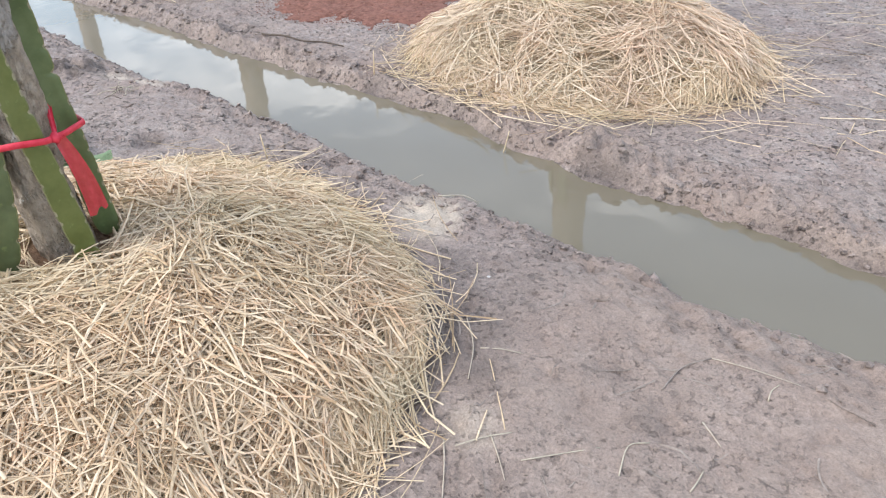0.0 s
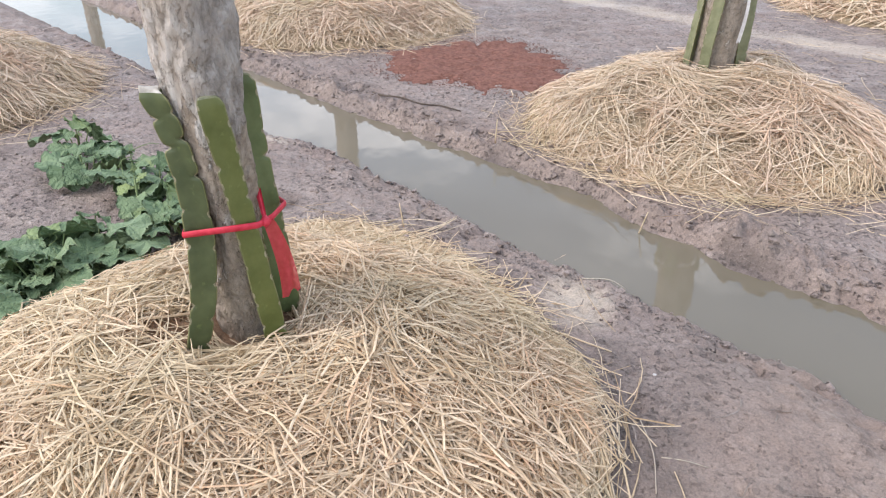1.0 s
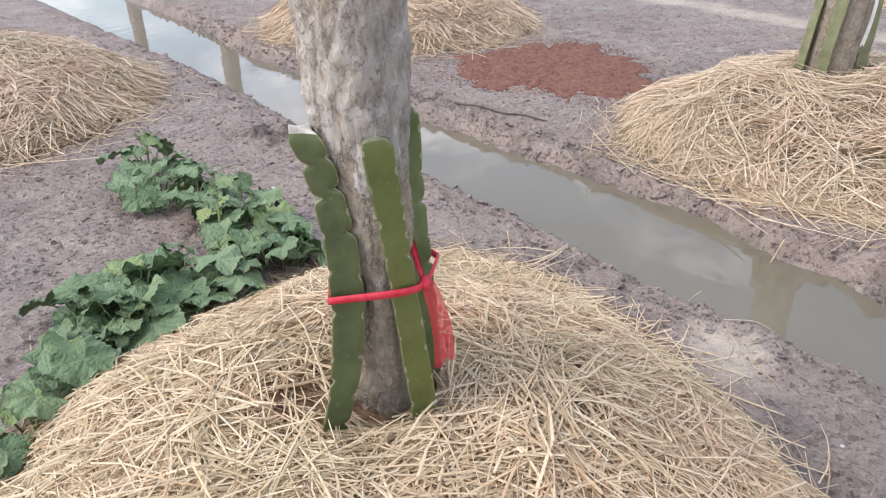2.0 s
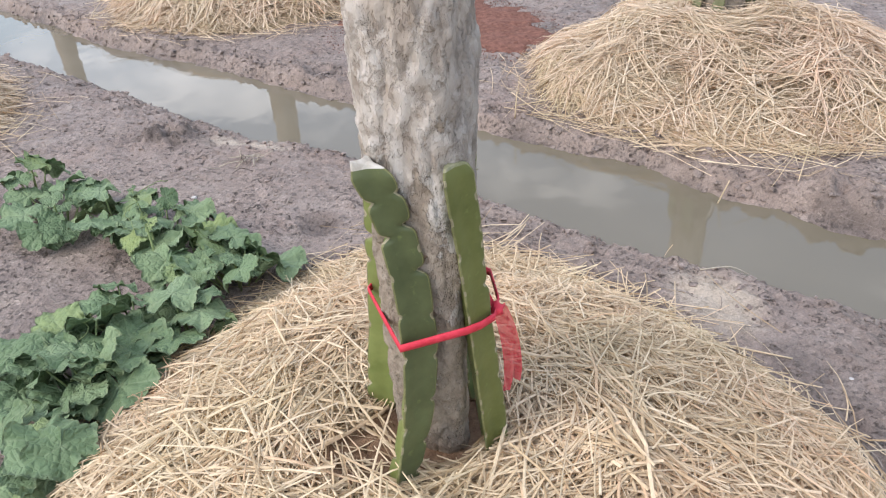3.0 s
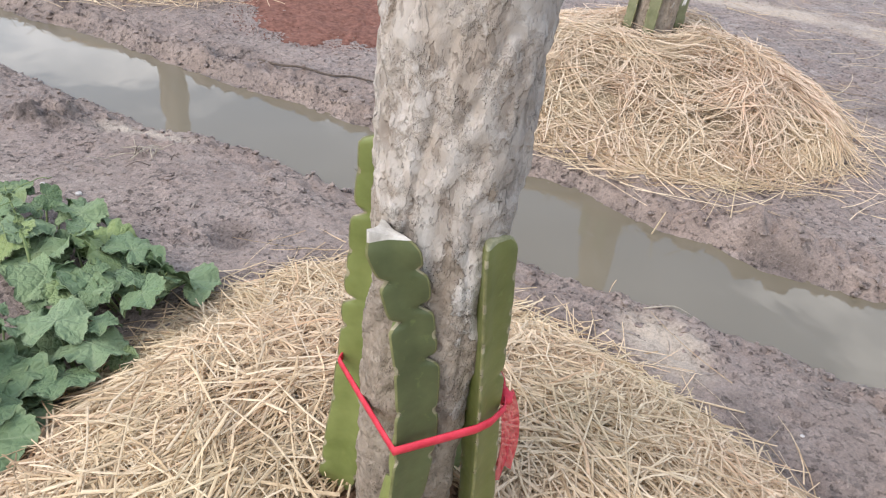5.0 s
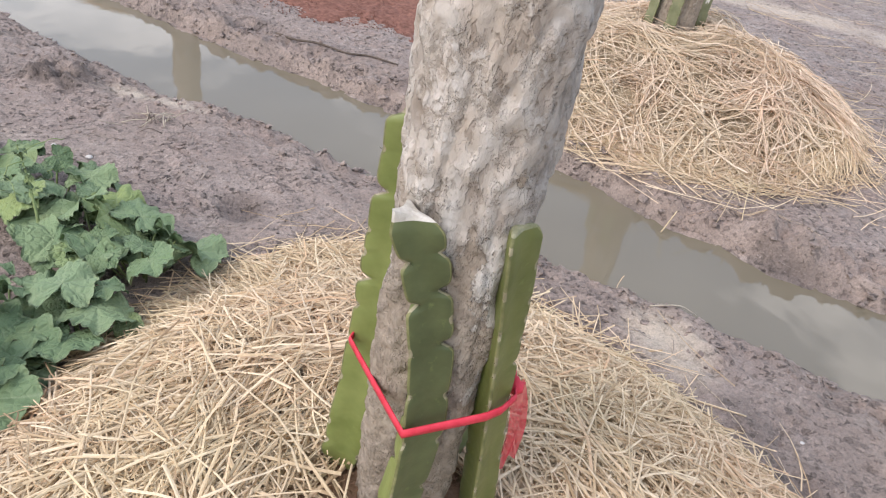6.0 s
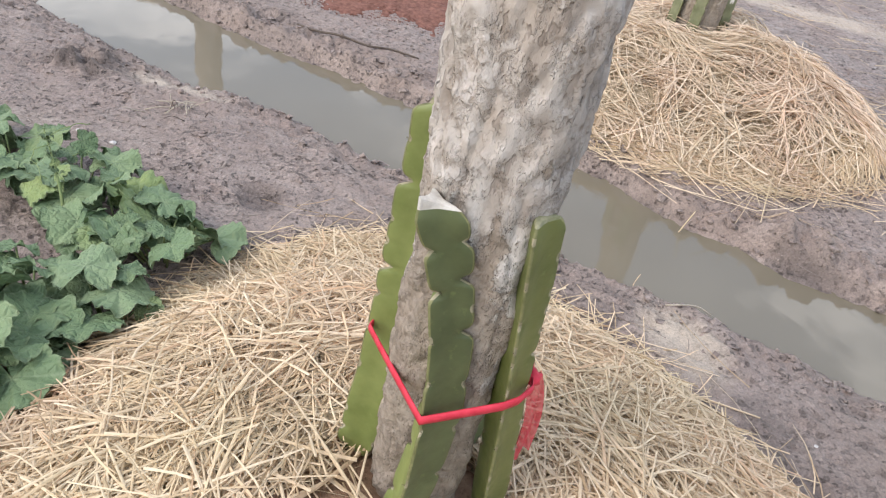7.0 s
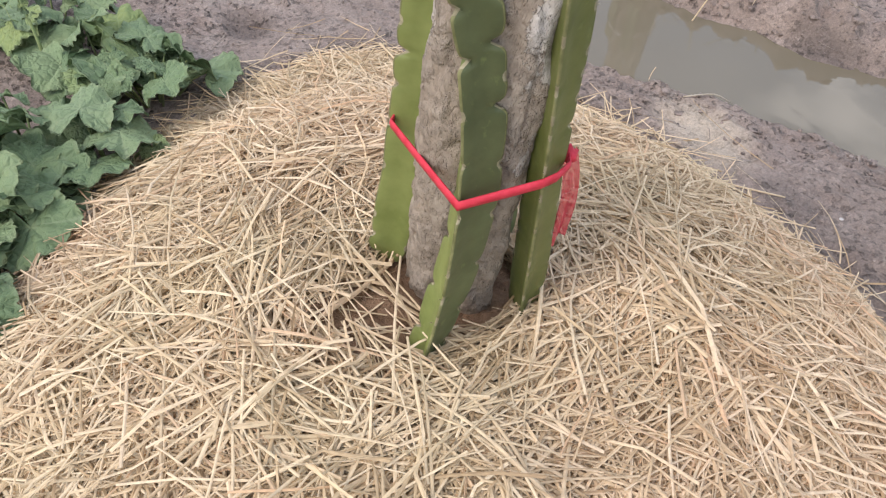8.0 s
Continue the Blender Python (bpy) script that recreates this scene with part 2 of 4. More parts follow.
def leaf_material():
    k = Mat("melon_leaf")
    pick = k.ramp(k.each(), (0.0, (0.124, 0.184, 0.090)), (0.45, (0.170, 0.242, 0.122)), (0.8, (0.214, 0.286, 0.156)), (1.0, (0.265, 0.325, 0.112)))
    c = k.mix(k.ramp(k.noise(22.0, 5, 0.65), (0.35, 0.0), (0.7, 0.55)), pick, (0.140, 0.225, 0.110))
    net = k.ramp(k.voronoi(85.0, "DISTANCE_TO_EDGE"), (0.0, 0.20), (0.10, 0.0))
    c = k.mix(net, c, (0.22, 0.31, 0.16))
    c = k.mix(k.attr("vein"), c, (0.32, 0.38, 0.23))
    c = k.mix(k.ramp(k.noise(9.0, 3, 0.6), (0.66, 0.0), (0.78, 0.4)), c, (0.30, 0.30, 0.10))
    k.bump(k.ramp(k.voronoi(85.0, "DISTANCE_TO_EDGE"), (0.0, 0.0), (0.30, 1.0)), 0.6, 0.004)
    k.bump(k.noise(36.0, 5, 0.65), 0.8, 0.007)
    return k.done(c, 0.58, 0.28)


def ribbon_material(name, see_through):
    k = Mat(name)
    c = k.ramp(k.noise(60.0, 3, 0.5), (0.3, (0.55, 0.026, 0.048)), (0.7, (0.71, 0.055, 0.088)))
    weave = k.math("MULTIPLY", k.noise(420.0, 1, 0.5), 1.0)
    k.bump(weave, 0.3, 0.001)
    if see_through:
        k.b.inputs["Alpha"].default_value = see_through
    return k.done(c, 0.55, 0.3)


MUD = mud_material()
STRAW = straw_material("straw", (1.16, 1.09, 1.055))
# paler and bluer straw for the mounds further off
STRAW_FAR = straw_material("straw_pale_far", (1.20, 1.14, 1.20))
STRAW_DULL = straw_material("straw_muddied", (0.80, 0.83, 0.95))
STRAW_MAT_SHADED = straw_mat_material()
WATER = water_material()
POST = post_material()
CACTUS = cactus_material("cactus_skin", (0.068, 0.086, 0.034), (0.112, 0.134, 0.056))
CACTUS_OLIVE = cactus_material("cactus_skin_olive", (0.092, 0.110, 0.026), (0.142, 0.160, 0.046))
CACTUS_MID = cactus_material("cactus_skin_grey", (0.085, 0.120, 0.042), (0.145, 0.185, 0.078))
# pale skin with the light from the left put into its colour
CACTUS_PALE_LIT = cactus_material("cactus_skin_pale_lit", (0.150, 0.185, 0.050), (0.225, 0.262, 0.084))
CACTUS_DULL = cactus_material("cactus_skin_dull", (0.15, 0.160, 0.080), (0.25, 0.255, 0.145))
CORK = plain("corky_rib", (0.20, 0.18, 0.10), (0.40, 0.36, 0.24), 60, 0.8)
MARGIN = plain("cactus_margin", (0.105, 0.115, 0.040), (0.24, 0.235, 0.105), 50, 0.6)
CUT_GREEN = plain("green_cut", (0.16, 0.17, 0.08), (0.34, 0.33, 0.22), 60, 0.8)
CUT_END = plain("dried_cut", (0.42, 0.37, 0.30), (0.72, 0.69, 0.62), 45, 0.85)
RED_SOIL = plain("red_soil", (0.130, 0.062, 0.045), (0.295, 0.142, 0.105), 38, 0.9, 0.15, 0.5, 0.006)
BROWN_SOIL = plain("brown_soil", (0.19, 0.115, 0.072), (0.36, 0.23, 0.145), 45, 0.9, 0.15, 0.9, 0.01)
LEAF = leaf_material()
VINE = plain("vine", (0.14, 0.20, 0.07), (0.27, 0.33, 0.14), 40, 0.6)
RIBBON = ribbon_material("red_ribbon", 0)
GAUZE = ribbon_material("red_gauze", 0.70)
WHITE_TIE = plain("white_tie", (0.62, 0.58, 0.54), (0.82, 0.79, 0.76), 30, 0.6)
TWIG = plain("twig_bark", (0.06, 0.045, 0.035), (0.17, 0.13, 0.10), 70, 0.85)
MUDDY = plain("muddy_stem", (0.22, 0.18, 0.15), (0.38, 0.32, 0.27), 60, 0.8)
PEBBLE = plain("pale_pebble", (0.50, 0.47, 0.43), (0.72, 0.69, 0.65), 60, 0.7)


# ---- mesh helpers ----
def mesh_from(name, verts, faces, mats, shade=True, index=None):
    me = bpy.data.meshes.new(name)
    me.from_pydata(verts if isinstance(verts, list) else verts.tolist(), [], faces if isinstance(faces, list) else faces.tolist())
    for m in (mats if isinstance(mats, (list, tuple)) else [mats]):
        me.materials.append(m)
    if index is not None:
        me.polygons.foreach_set("material_index", np.asarray(index, np.int32))
    if shade:
        me.polygons.foreach_set("use_smooth", np.ones(len(me.polygons), bool))
    me.update()
    return me


def part(name, me, parent, label="", kind=""):
    ob = new(name, me)
    ob.parent = parent
    if label or kind:
        tagged(ob, label, "", "", kind)
    return ob


def set_attr(me, name, values):
    a = me.attributes.new(name, "FLOAT", "POINT")
    a.data.foreach_set("value", np.asarray(values, np.float32))


def grid_faces(n, m, wrap=False):
    """Quads of an n by m grid of points, row by row; wrap joins each row's ends."""
    i, j = np.meshgrid(np.arange(n - 1), np.arange(m if wrap else m - 1), indexing="ij")
    j2 = (j + 1) % m
    return np.stack([i * m + j, i * m + j2, (i + 1) * m + j2, (i + 1) * m + j], -1).reshape(-1, 4)


def tube(points, radii, sides=6):
    """Vertices and faces of a closed tube along points."""
    pts = [Vector(p) for p in points]
    vs, fs = [], []
    for i, p in enumerate(pts):
        d = (pts[min(i + 1, len(pts) - 1)] - pts[max(i - 1, 0)]).normalized()
        a = d.cross(Vector((0.31, 0.2, 0.93))).normalized()
        b = d.cross(a)
        for s in range(sides):
            q = 2 * math.pi * s / sides
            vs.append(tuple(p + (a * math.cos(q) + b * math.sin(q)) * radii[i]))
    n = len(pts)
    for i in range(n - 1):
        for s in range(sides):
            s2 = (s + 1) % sides
            fs.append((i * sides + s, i * sides + s2, (i + 1) * sides + s2, (i + 1) * sides + s))
    fs.append(tuple(reversed(range(sides))))
    fs.append(tuple(range((n - 1) * sides, n * sides)))
    return vs, fs


# ---- the ground, its ditch and the water ----
WATER_Z = -0.07
NEAR_X = [-40.0, -5.3, -3.2, -2.6, -1.95, -1.54, -1.30, -0.98, -0.57, -0.36, -0.16, 0.04, 0.25, 0.44, 0.60, 0.82, 1.02, 40.0]
NEAR_Y = [38.5, 7.00, 5.16, 4.63, 3.99, 3.61, 3.50, 3.20, 2.83, 2.60, 2.42, 2.29, 2.09, 1.93, 1.73, 1.58, 1.47, -33.0]
FAR_X = [-40.0, -4.83, -3.5, -2.6, -1.95, -1.5, -1.15, -0.80, -0.42, -0.10, 0.0, 0.16, 0.32, 0.48, 0.66, 0.80, 0.96, 1.20, 40.0]
FAR_Y = [39.5, 7.45, 6.20, 5.22, 4.70, 4.27, 3.95, 3.66, 3.36, 3.09, 3.04, 2.78, 2.64, 2.46, 2.30, 2.18, 2.07, 1.82, -32.5]


def ditch(x, y):
    """Distances past the near and the far waterline, both positive over the water."""
    w = 0.022 * fbm(x, y, 5.5, 40, 3) + 0.012 * fbm(x, y, 19.0, 44, 2)
    dn = (y - np.interp(x, NEAR_X, NEAR_Y)) * 0.73 + w
    df = (np.interp(x, FAR_X, FAR_Y) - y) * 0.73 + 1.2 * w
    return dn, df


def dent(x, y, cx, cy, r, depth, squash=1.0):
    d2 = ((x - cx) ** 2 + ((y - cy) / squash) ** 2) / (r * r)
    return -depth * np.exp(-d2 * d2)


def ground_z(x, y):
    x, y = np.asarray(x, float), np.asarray(y, float)
    dn, df = ditch(x, y)
    inside = np.minimum(dn, df)
    near_bank = np.where(dn < 0, -dn, 0.0)
    far_bank = np.where(df < 0, -df, 0.0)
    rise_n = smooth(0.0, 0.26, near_bank) * 0.55 + smooth(0.0, 0.06, near_bank) * 0.45
    rise_f = smooth(0.0, 0.07, far_bank) * 0.85 + smooth(0.0, 0.25, far_bank) * 0.15
    bank = np.where(dn < 0, rise_n, rise_f)
    z = np.where(inside > 0, WATER_Z - 0.14 * smooth(0.0, 0.16, inside), WATER_Z + (0.0 - WATER_Z) * bank)
    rough_f = np.exp(-((far_bank - 0.10) / 0.12) ** 2) * (df < 0)
    rough_n = np.exp(-((near_bank - 0.10) / 0.14) ** 2) * (dn < 0)
    z = z + (0.038 * rough_f + 0.026 * rough_n) * (1.0 * fbm(x, y, 17.0, 3, 4) + 0.7 * np.abs(fbm(x, y, 30.0, 6, 2)) - 0.1)
    dry = smooth(-0.02, 0.10, -inside)
    z = z + dry * (0.014 * fbm(x, y, 2.2, 11, 3) + 0.011 * fbm(x, y, 8.0, 15, 4) + 0.0045 * vnoise(x * 62.0, y * 62.0, 27))
    pits = vnoise(x * 34.0, y * 34.0, 21) + 0.6 * vnoise(x * 19.0, y * 19.0, 23)
    z = z + dry * (-0.010 * smooth(0.60, 1.1, pits) + 0.006 * smooth(0.55, 1.2, -pits))
    z = z + dent(x, y, -1.20, 2.71, 0.062, 0.022) + dent(x, y, -1.24, 4.26, 0.07, 0.03) + dent(x, y, 0.86, 3.02, 0.07, 0.02)
    z = z + dent(x, y, 1.55, 2.55, 0.06, 0.018) + dent(x, y, 1.32, 1.05, 0.05, 0.012, 1.5)
    z = z - dent(x, y, -1.86, 3.57, 0.115, 0.040) * (0.70 + 1.6 * fbm(x, y, 34.0, 31, 3))
    z = z - dent(x, y, 0.55, 2.57, 0.13, 0.06) * (0.75 + 0.9 * fbm(x, y, 20.0, 33, 3))
    z = z + dent(x, y, -0.10, 2.06, 0.085, 0.012, 1.3)
    return z


def spread(lo, hi, step, grow, limit):
    mid = list(np.arange(lo, hi, step))
    left, right, s = [], [], step
    a, b = lo, mid[-1]
    while b < limit:
        s *= grow
        a, b = a - s, b + s
        left.append(a)
        right.append(b)
    return np.array(left[::-1] + mid + right)


def build_ground():
    xs, ys = spread(-4.3, 2.7, 0.0145, 1.17, 320), spread(0.3, 6.8, 0.0145, 1.17, 320)
    X, Y = np.meshgrid(xs, ys, indexing="ij")
    Z = ground_z(X, Y)
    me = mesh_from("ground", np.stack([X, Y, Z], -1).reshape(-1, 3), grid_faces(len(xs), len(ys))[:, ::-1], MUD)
    pale = np.exp(-(((X + 0.11) / 0.105) ** 2 + ((Y - 2.11) / 0.16) ** 2) ** 2) * (1.0 + 0.35 * fbm(X, Y, 14.0, 67, 3))
    pale += 1.0 * np.exp(-((((X + 1.52) * 0.91 - (Y - 3.435) * 0.41) / 0.19) ** 4 + (((X + 1.52) * 0.41 + (Y - 3.435) * 0.91) / 0.05) ** 2))
    pale += 0.45 * np.exp(-(((X - 0.0) / 0.06) ** 2 + ((Y - 1.22) / 0.07) ** 2) ** 2)
    track = np.abs((Y - 6.75) + 0.98 * (X - 0.9) + 0.12 * fbm(X, Y, 1.3, 61, 2))
    pale += 0.75 * np.exp(-(track / 0.26) ** 4) * (X > -0.6) * smooth(-0.9, 0.3, fbm(X, Y, 2.5, 63, 3))
    edge = np.exp(-((Y - 2.2 - 0.62) / 0.5) ** 2 - ((X + 2.15) / 0.42) ** 2) * 0.35
    set_attr(me, "dry", np.clip(pale + edge * smooth(-0.3, 0.6, fbm(X, Y, 9, 65, 3)), 0, 1).ravel())
    # darker in two dents, on the lump and beside the near mound
    dark_mud = 0.60 * np.exp(-(((X + 1.20) ** 2 + (Y - 2.71) ** 2) / 0.075 ** 2) ** 2)
    dark_mud += 0.95 * np.exp(-(((X + 1.86) / 0.19) ** 2 + ((Y - 3.54) / 0.15) ** 2)) * smooth(-0.3, 0.4, fbm(X, Y, 14, 81, 3) + 0.2)
    dark_mud += 0.7 * np.exp(-(((X + 1.24) / 0.10) ** 2 + ((Y - 4.26) / 0.08) ** 2)) * smooth(-0.3, 0.5, fbm(X, Y, 18, 83, 3) + 0.2)
    dark_mud += 0.55 * np.exp(-(((X - 0.02) / 0.07) ** 2 + ((Y - 1.38) / 0.08) ** 2))
    brown = smooth(-0.55, 0.15, X - 0.9 * np.maximum(Y - 1.35, 0)) * smooth(2.3, 1.5, Y) * (0.75 + 0.35 * fbm(X, Y, 3.0, 91, 3))
    dn, df = ditch(X, Y)
    brown += 0.9 * (df < 0) * np.exp(-(np.maximum(-df, 0) / 0.28) ** 2) * (0.75 + 0.5 * fbm(X, Y, 5.0, 93, 3)) + 0.35 * (dn < 0) * np.exp(-(dn / 0.5) ** 2)
    set_attr(me, "brown", np.clip(brown, 0, 1).ravel())
    # damp mud, darker along the waterline
    shore = np.exp(-(np.minimum(dn, df) / 0.035) ** 2)
    dark_mud += 0.5 * shore * smooth(-0.5, 0.4, fbm(X, Y, 6, 85, 3))
    dark_mud = dark_mud * (1 - 0.8 * np.clip(pale, 0, 1))
    dark_mud += 0.45 * (1 - np.clip(2 * pale, 0, 1)) * smooth(0.25, 0.75, fbm(X, Y, 3.2, 87, 4))
    set_attr(me, "dark_mud", np.clip(dark_mud, 0, 1).ravel())
    tagged(new("ground", me), "trampled grey-brown wet mud with footprints and clods", "ground", kind="structure")
    # the ditch water, a strip that lies in the trench
    s = np.linspace(-30, 30, 121)
    mid_x, mid_y = s, np.interp(s, NEAR_X, NEAR_Y) * 0.5 + np.interp(s, FAR_X, FAR_Y) * 0.5
    vs = [(x + o * 0.68, y + o * 0.73, WATER_Z) for x, y in zip(mid_x, mid_y) for o in (-0.48, 0.48)]
    tagged(new("water", mesh_from("water", vs, grid_faces(121, 2)[:, ::-1], WATER)), "still murky brown water in a narrow ditch", "water", kind="structure")


build_ground()


# ---- straw mounds ----
def swell(ang, c):
    """How far a mound's rim bulges at that angle, as a share of its radius."""
    at, size, wide = c.get("lobe", (0.0, 0.0, 1.0))
    d = (ang - at + np.pi) % (2 * np.pi) - np.pi
    return 1 + size * np.exp(-(d / wide) ** 2)


def mound_height(x, y, c):
    """Height of a straw mound's surface over level ground. c: its figures."""
    dx, dy = x - c["x"], y - c["y"]
    r = np.hypot(dx, dy)
    ang = np.arctan2(dy, dx)
    R = c["R"] * (1 + 0.05 * fbm(2.2 * np.cos(ang), 2.2 * np.sin(ang), 1.6, 55 + c["seed"], 3) + 0.04 * np.sin(2 * ang + c["seed"]) + 0.035 * np.sin(3 * ang + 2.1 * c["seed"]) + 0.02 * np.sin(7 * ang + c["seed"]))
    q = np.clip(1 - (r / R) ** 2, 0, 1)
    h = c["H"] * q ** 0.88
    # the thin spread where the rim bulges
    R = R * swell(ang, c)
    h = np.maximum(h, 0.055 * smooth(0.0, 0.30, 1 - r / R) * (swell(ang, c) > 1.005))
    pr = np.hypot(x - c["px"], y - c["py"])
    h = h - c["bowl"] * np.exp(-(pr / 0.17) ** 2)
    h = h + smooth(0, 0.3, q) * (c["rag"] * fbm(x, y, 5.0, 70 + c["seed"], 3))
    return np.maximum(h, 0) , r / R


def strand_mesh(name, pts, width, mat, rnd):
    """One mesh of many stalks: pts is n stalks by k points by 3; each is a flat blade with a low ridge."""
    n, k, _ = pts.shape
    d = np.gradient(pts, axis=1)
    d /= np.linalg.norm(d, axis=2, keepdims=True) + 1e-9
    side = np.cross(d, [0, 0, 1.0])
    side /= np.linalg.norm(side, axis=2, keepdims=True) + 1e-9
    up = np.cross(side, d)
    roll = rnd.normal(0, 0.45, (n, 1, 1)) + rnd.normal(0, 0.30, (n, 1, 1)) * np.linspace(-1, 1, k)[None, :, None]
    a = side * np.cos(roll) + up * np.sin(roll)
    b = -side * np.sin(roll) + up * np.cos(roll)
    w = width[:, None, None] * np.linspace(1.0, 0.70, k)[None, :, None]
    ring = np.stack([pts + a * w * 0.5, pts - a * w * 0.5, pts + b * w * 0.15 + a * w * 0.1], 2)
    V = ring.reshape(-1, 3)
    i = np.arange(n)[:, None, None] * (k * 3)
    j = np.arange(k - 1)[None, :, None] * 3
    s = np.arange(3)[None, None, :]
    s2 = (s + 1) % 3
    F = np.stack([i + j + s, i + j + s2, i + j + 3 + s2, i + j + 3 + s], -1).reshape(-1, 4)
    me = bpy.data.meshes.new(name)
    me.vertices.add(len(V))
    me.vertices.foreach_set("co", V.ravel())
    me.loops.add(F.size)
    me.loops.foreach_set("vertex_index", F.ravel())
    me.polygons.add(len(F))
    me.polygons.foreach_set("loop_start", np.arange(len(F)) * 4)
    me.polygons.foreach_set("loop_total", np.full(len(F), 4))
    me.update(calc_edges=True)
    me.validate()
    me.shade_flat()
    me.materials.append(mat)
    return me


def stalk_points(c, n, k, lengths, rnd, depth=0.040):
    """Straight, sometimes snapped stalks strewn over a mound in wisps that cross one another."""
    # the wisps: each has a middle, a heading and a height in the heap
    m = max(1, n // c.get("wisp", 9))
    aa = rnd.uniform(0, 2 * np.pi, m)
    rr = 0.97 * c["R"] * swell(aa, c) * np.sqrt(rnd.uniform(0, 1, m))
    wx, wy = c["x"] + rr * np.cos(aa), c["y"] + rr * np.sin(aa)
    flow = 2.4 * np.pi * fbm(wx, wy, 1.5, 90 + c["seed"], 2) + 0.6
    turn = np.where(rnd.uniform(0, 1, m) < c.get("wrap", 0.3), aa + np.pi / 2 + rnd.normal(0, 0.35, m), flow + rnd.normal(0, 0.55, m))
    turn = np.where(rnd.uniform(0, 1, m) < c.get("cross", 0.30), rnd.uniform(0, np.pi, m), turn)
    high = rnd.beta(1.4, 1.5, m)
    lead = rnd.integers(0, m, n)
    lone = rnd.uniform(0, 1, n) < 0.22
    la = rnd.uniform(0, 2 * np.pi, n)
    lr = 0.97 * c["R"] * swell(la, c) * np.sqrt(rnd.uniform(0, 1, n))
    along, across = rnd.normal(0, 0.07, n), rnd.normal(0, 0.030, n)
    way = np.where(lone, rnd.uniform(0, np.pi, n), turn[lead] + rnd.normal(0, 1, n) * c.get("tangle", 0.26))
    x = np.where(lone, c["x"] + lr * np.cos(la), wx[lead] + np.cos(turn[lead]) * along - np.sin(turn[lead]) * across)
    y = np.where(lone, c["y"] + lr * np.sin(la), wy[lead] + np.sin(turn[lead]) * along + np.cos(turn[lead]) * across)
    lift = (np.where(lone, rnd.uniform(0.2, 1.1, n), 0.7 * high[lead] + 0.3 * rnd.uniform(0, 1, n)) - 0.45) * depth
    away = np.hypot(x - c["x"], y - c["y"])
    mid = np.arctan2(y - c["y"], x - c["x"])
    R = c["R"] * swell(mid, c)
    rim = smooth(0.80, 1.0, away / R)
    lift = lift * (1 - 0.7 * rim)
    L = rnd.uniform(*lengths, n) * np.where(rnd.uniform(0, 1, n) < 0.15, 1.5, 1.0) * (1 - 0.35 * rim)
    # most stalks that would stick out over the rim lie along it instead
    stick = away + 0.5 * L * np.abs(np.cos(way - mid)) > R
    way = np.where(stick & (rnd.uniform(0, 1, n) < c.get("tuck", 0.85)), mid + np.pi / 2 + rnd.normal(0, 0.35, n), way)
    s = np.linspace(-0.5, 0.5, k)[None, :] * L[:, None]
    bend = rnd.normal(0, 1.0, n)[:, None] * s * s + rnd.normal(0, 2.5, n)[:, None] * s ** 3
    at = s[np.arange(n), rnd.integers(1, k - 1, n)][:, None]
    snap = np.where(rnd.uniform(0, 1, n) < 0.45, rnd.normal(0, 0.8, n), 0)[:, None] * np.maximum(s - at, 0)
    px = x[:, None] + np.cos(way)[:, None] * s - np.sin(way)[:, None] * (bend + snap)
    py = y[:, None] + np.sin(way)[:, None] * s + np.cos(way)[:, None] * (bend + snap)
    reach = np.hypot(px - c["x"], py - c["y"])
    far_end = reach.argmax(1)
    out = np.maximum(reach.max(1) - R * (0.985 + np.abs(rnd.normal(0, c.get("fray", 0.05), n))), 0)
    ex, ey = px[np.arange(n), far_end] - c["x"], py[np.arange(n), far_end] - c["y"]
    er = np.hypot(ex, ey) + 1e-6
    px, py = px - (out * ex / er)[:, None], py - (out * ey / er)[:, None]
    h, q = mound_height(px, py, c)
    floor = ground_z(px, py)
    base = np.maximum(h, floor + 0.004)
    pitch = rnd.normal(0, 0.12, n)[:, None] * s * (1 - 0.7 * rim[:, None])
    hold = (0.40 * (1 - rim))[:, None]
    pz = base.mean(1)[:, None] * hold + base * (1 - hold) + lift[:, None] + pitch - 0.3 * s * s
    pz = np.minimum(np.maximum(pz, floor + 0.002), base + (0.046 - 0.030 * rim)[:, None])
    P = np.stack([px, py, pz], -1)
    lost = (np.hypot(px - c["px"], py - c["py"]) < c["clear"]).any(1)
    lost |= (np.hypot(x - c["px"] + 0.12, y - c["py"] + 0.08) < 0.130) & (rnd.uniform(0, 1, n) < 0.80)
    lost |= (np.hypot(px - c["px"] + 0.135, py - c["py"] + 0.075) < 0.055).any(1) & (rnd.uniform(0, 1, n) < 0.55)
    for gx, gy, gr in c.get("gaps", ()):
        lost |= (np.hypot(px - gx, py - gy) < gr).any(1) & (rnd.uniform(0, 1, n) < 0.85)
    # thin places, where one sees into the heap
    open_up = fbm(px, py, c.get("holes", 11.0), 120 + c["seed"], 2).max(1)
    lost |= (open_up > c.get("thin", 0.62)) & (lift > -0.25 * depth) & (rnd.uniform(0, 1, n) < c.get("bare", 0.62))
    lost |= (np.hypot(px - c["x"], py - c["y"]) > 1.16 * R[:, None]).any(1)
    lost |= (np.minimum(*ditch(px, py)) > -0.02).any(1)
    return P[~lost]


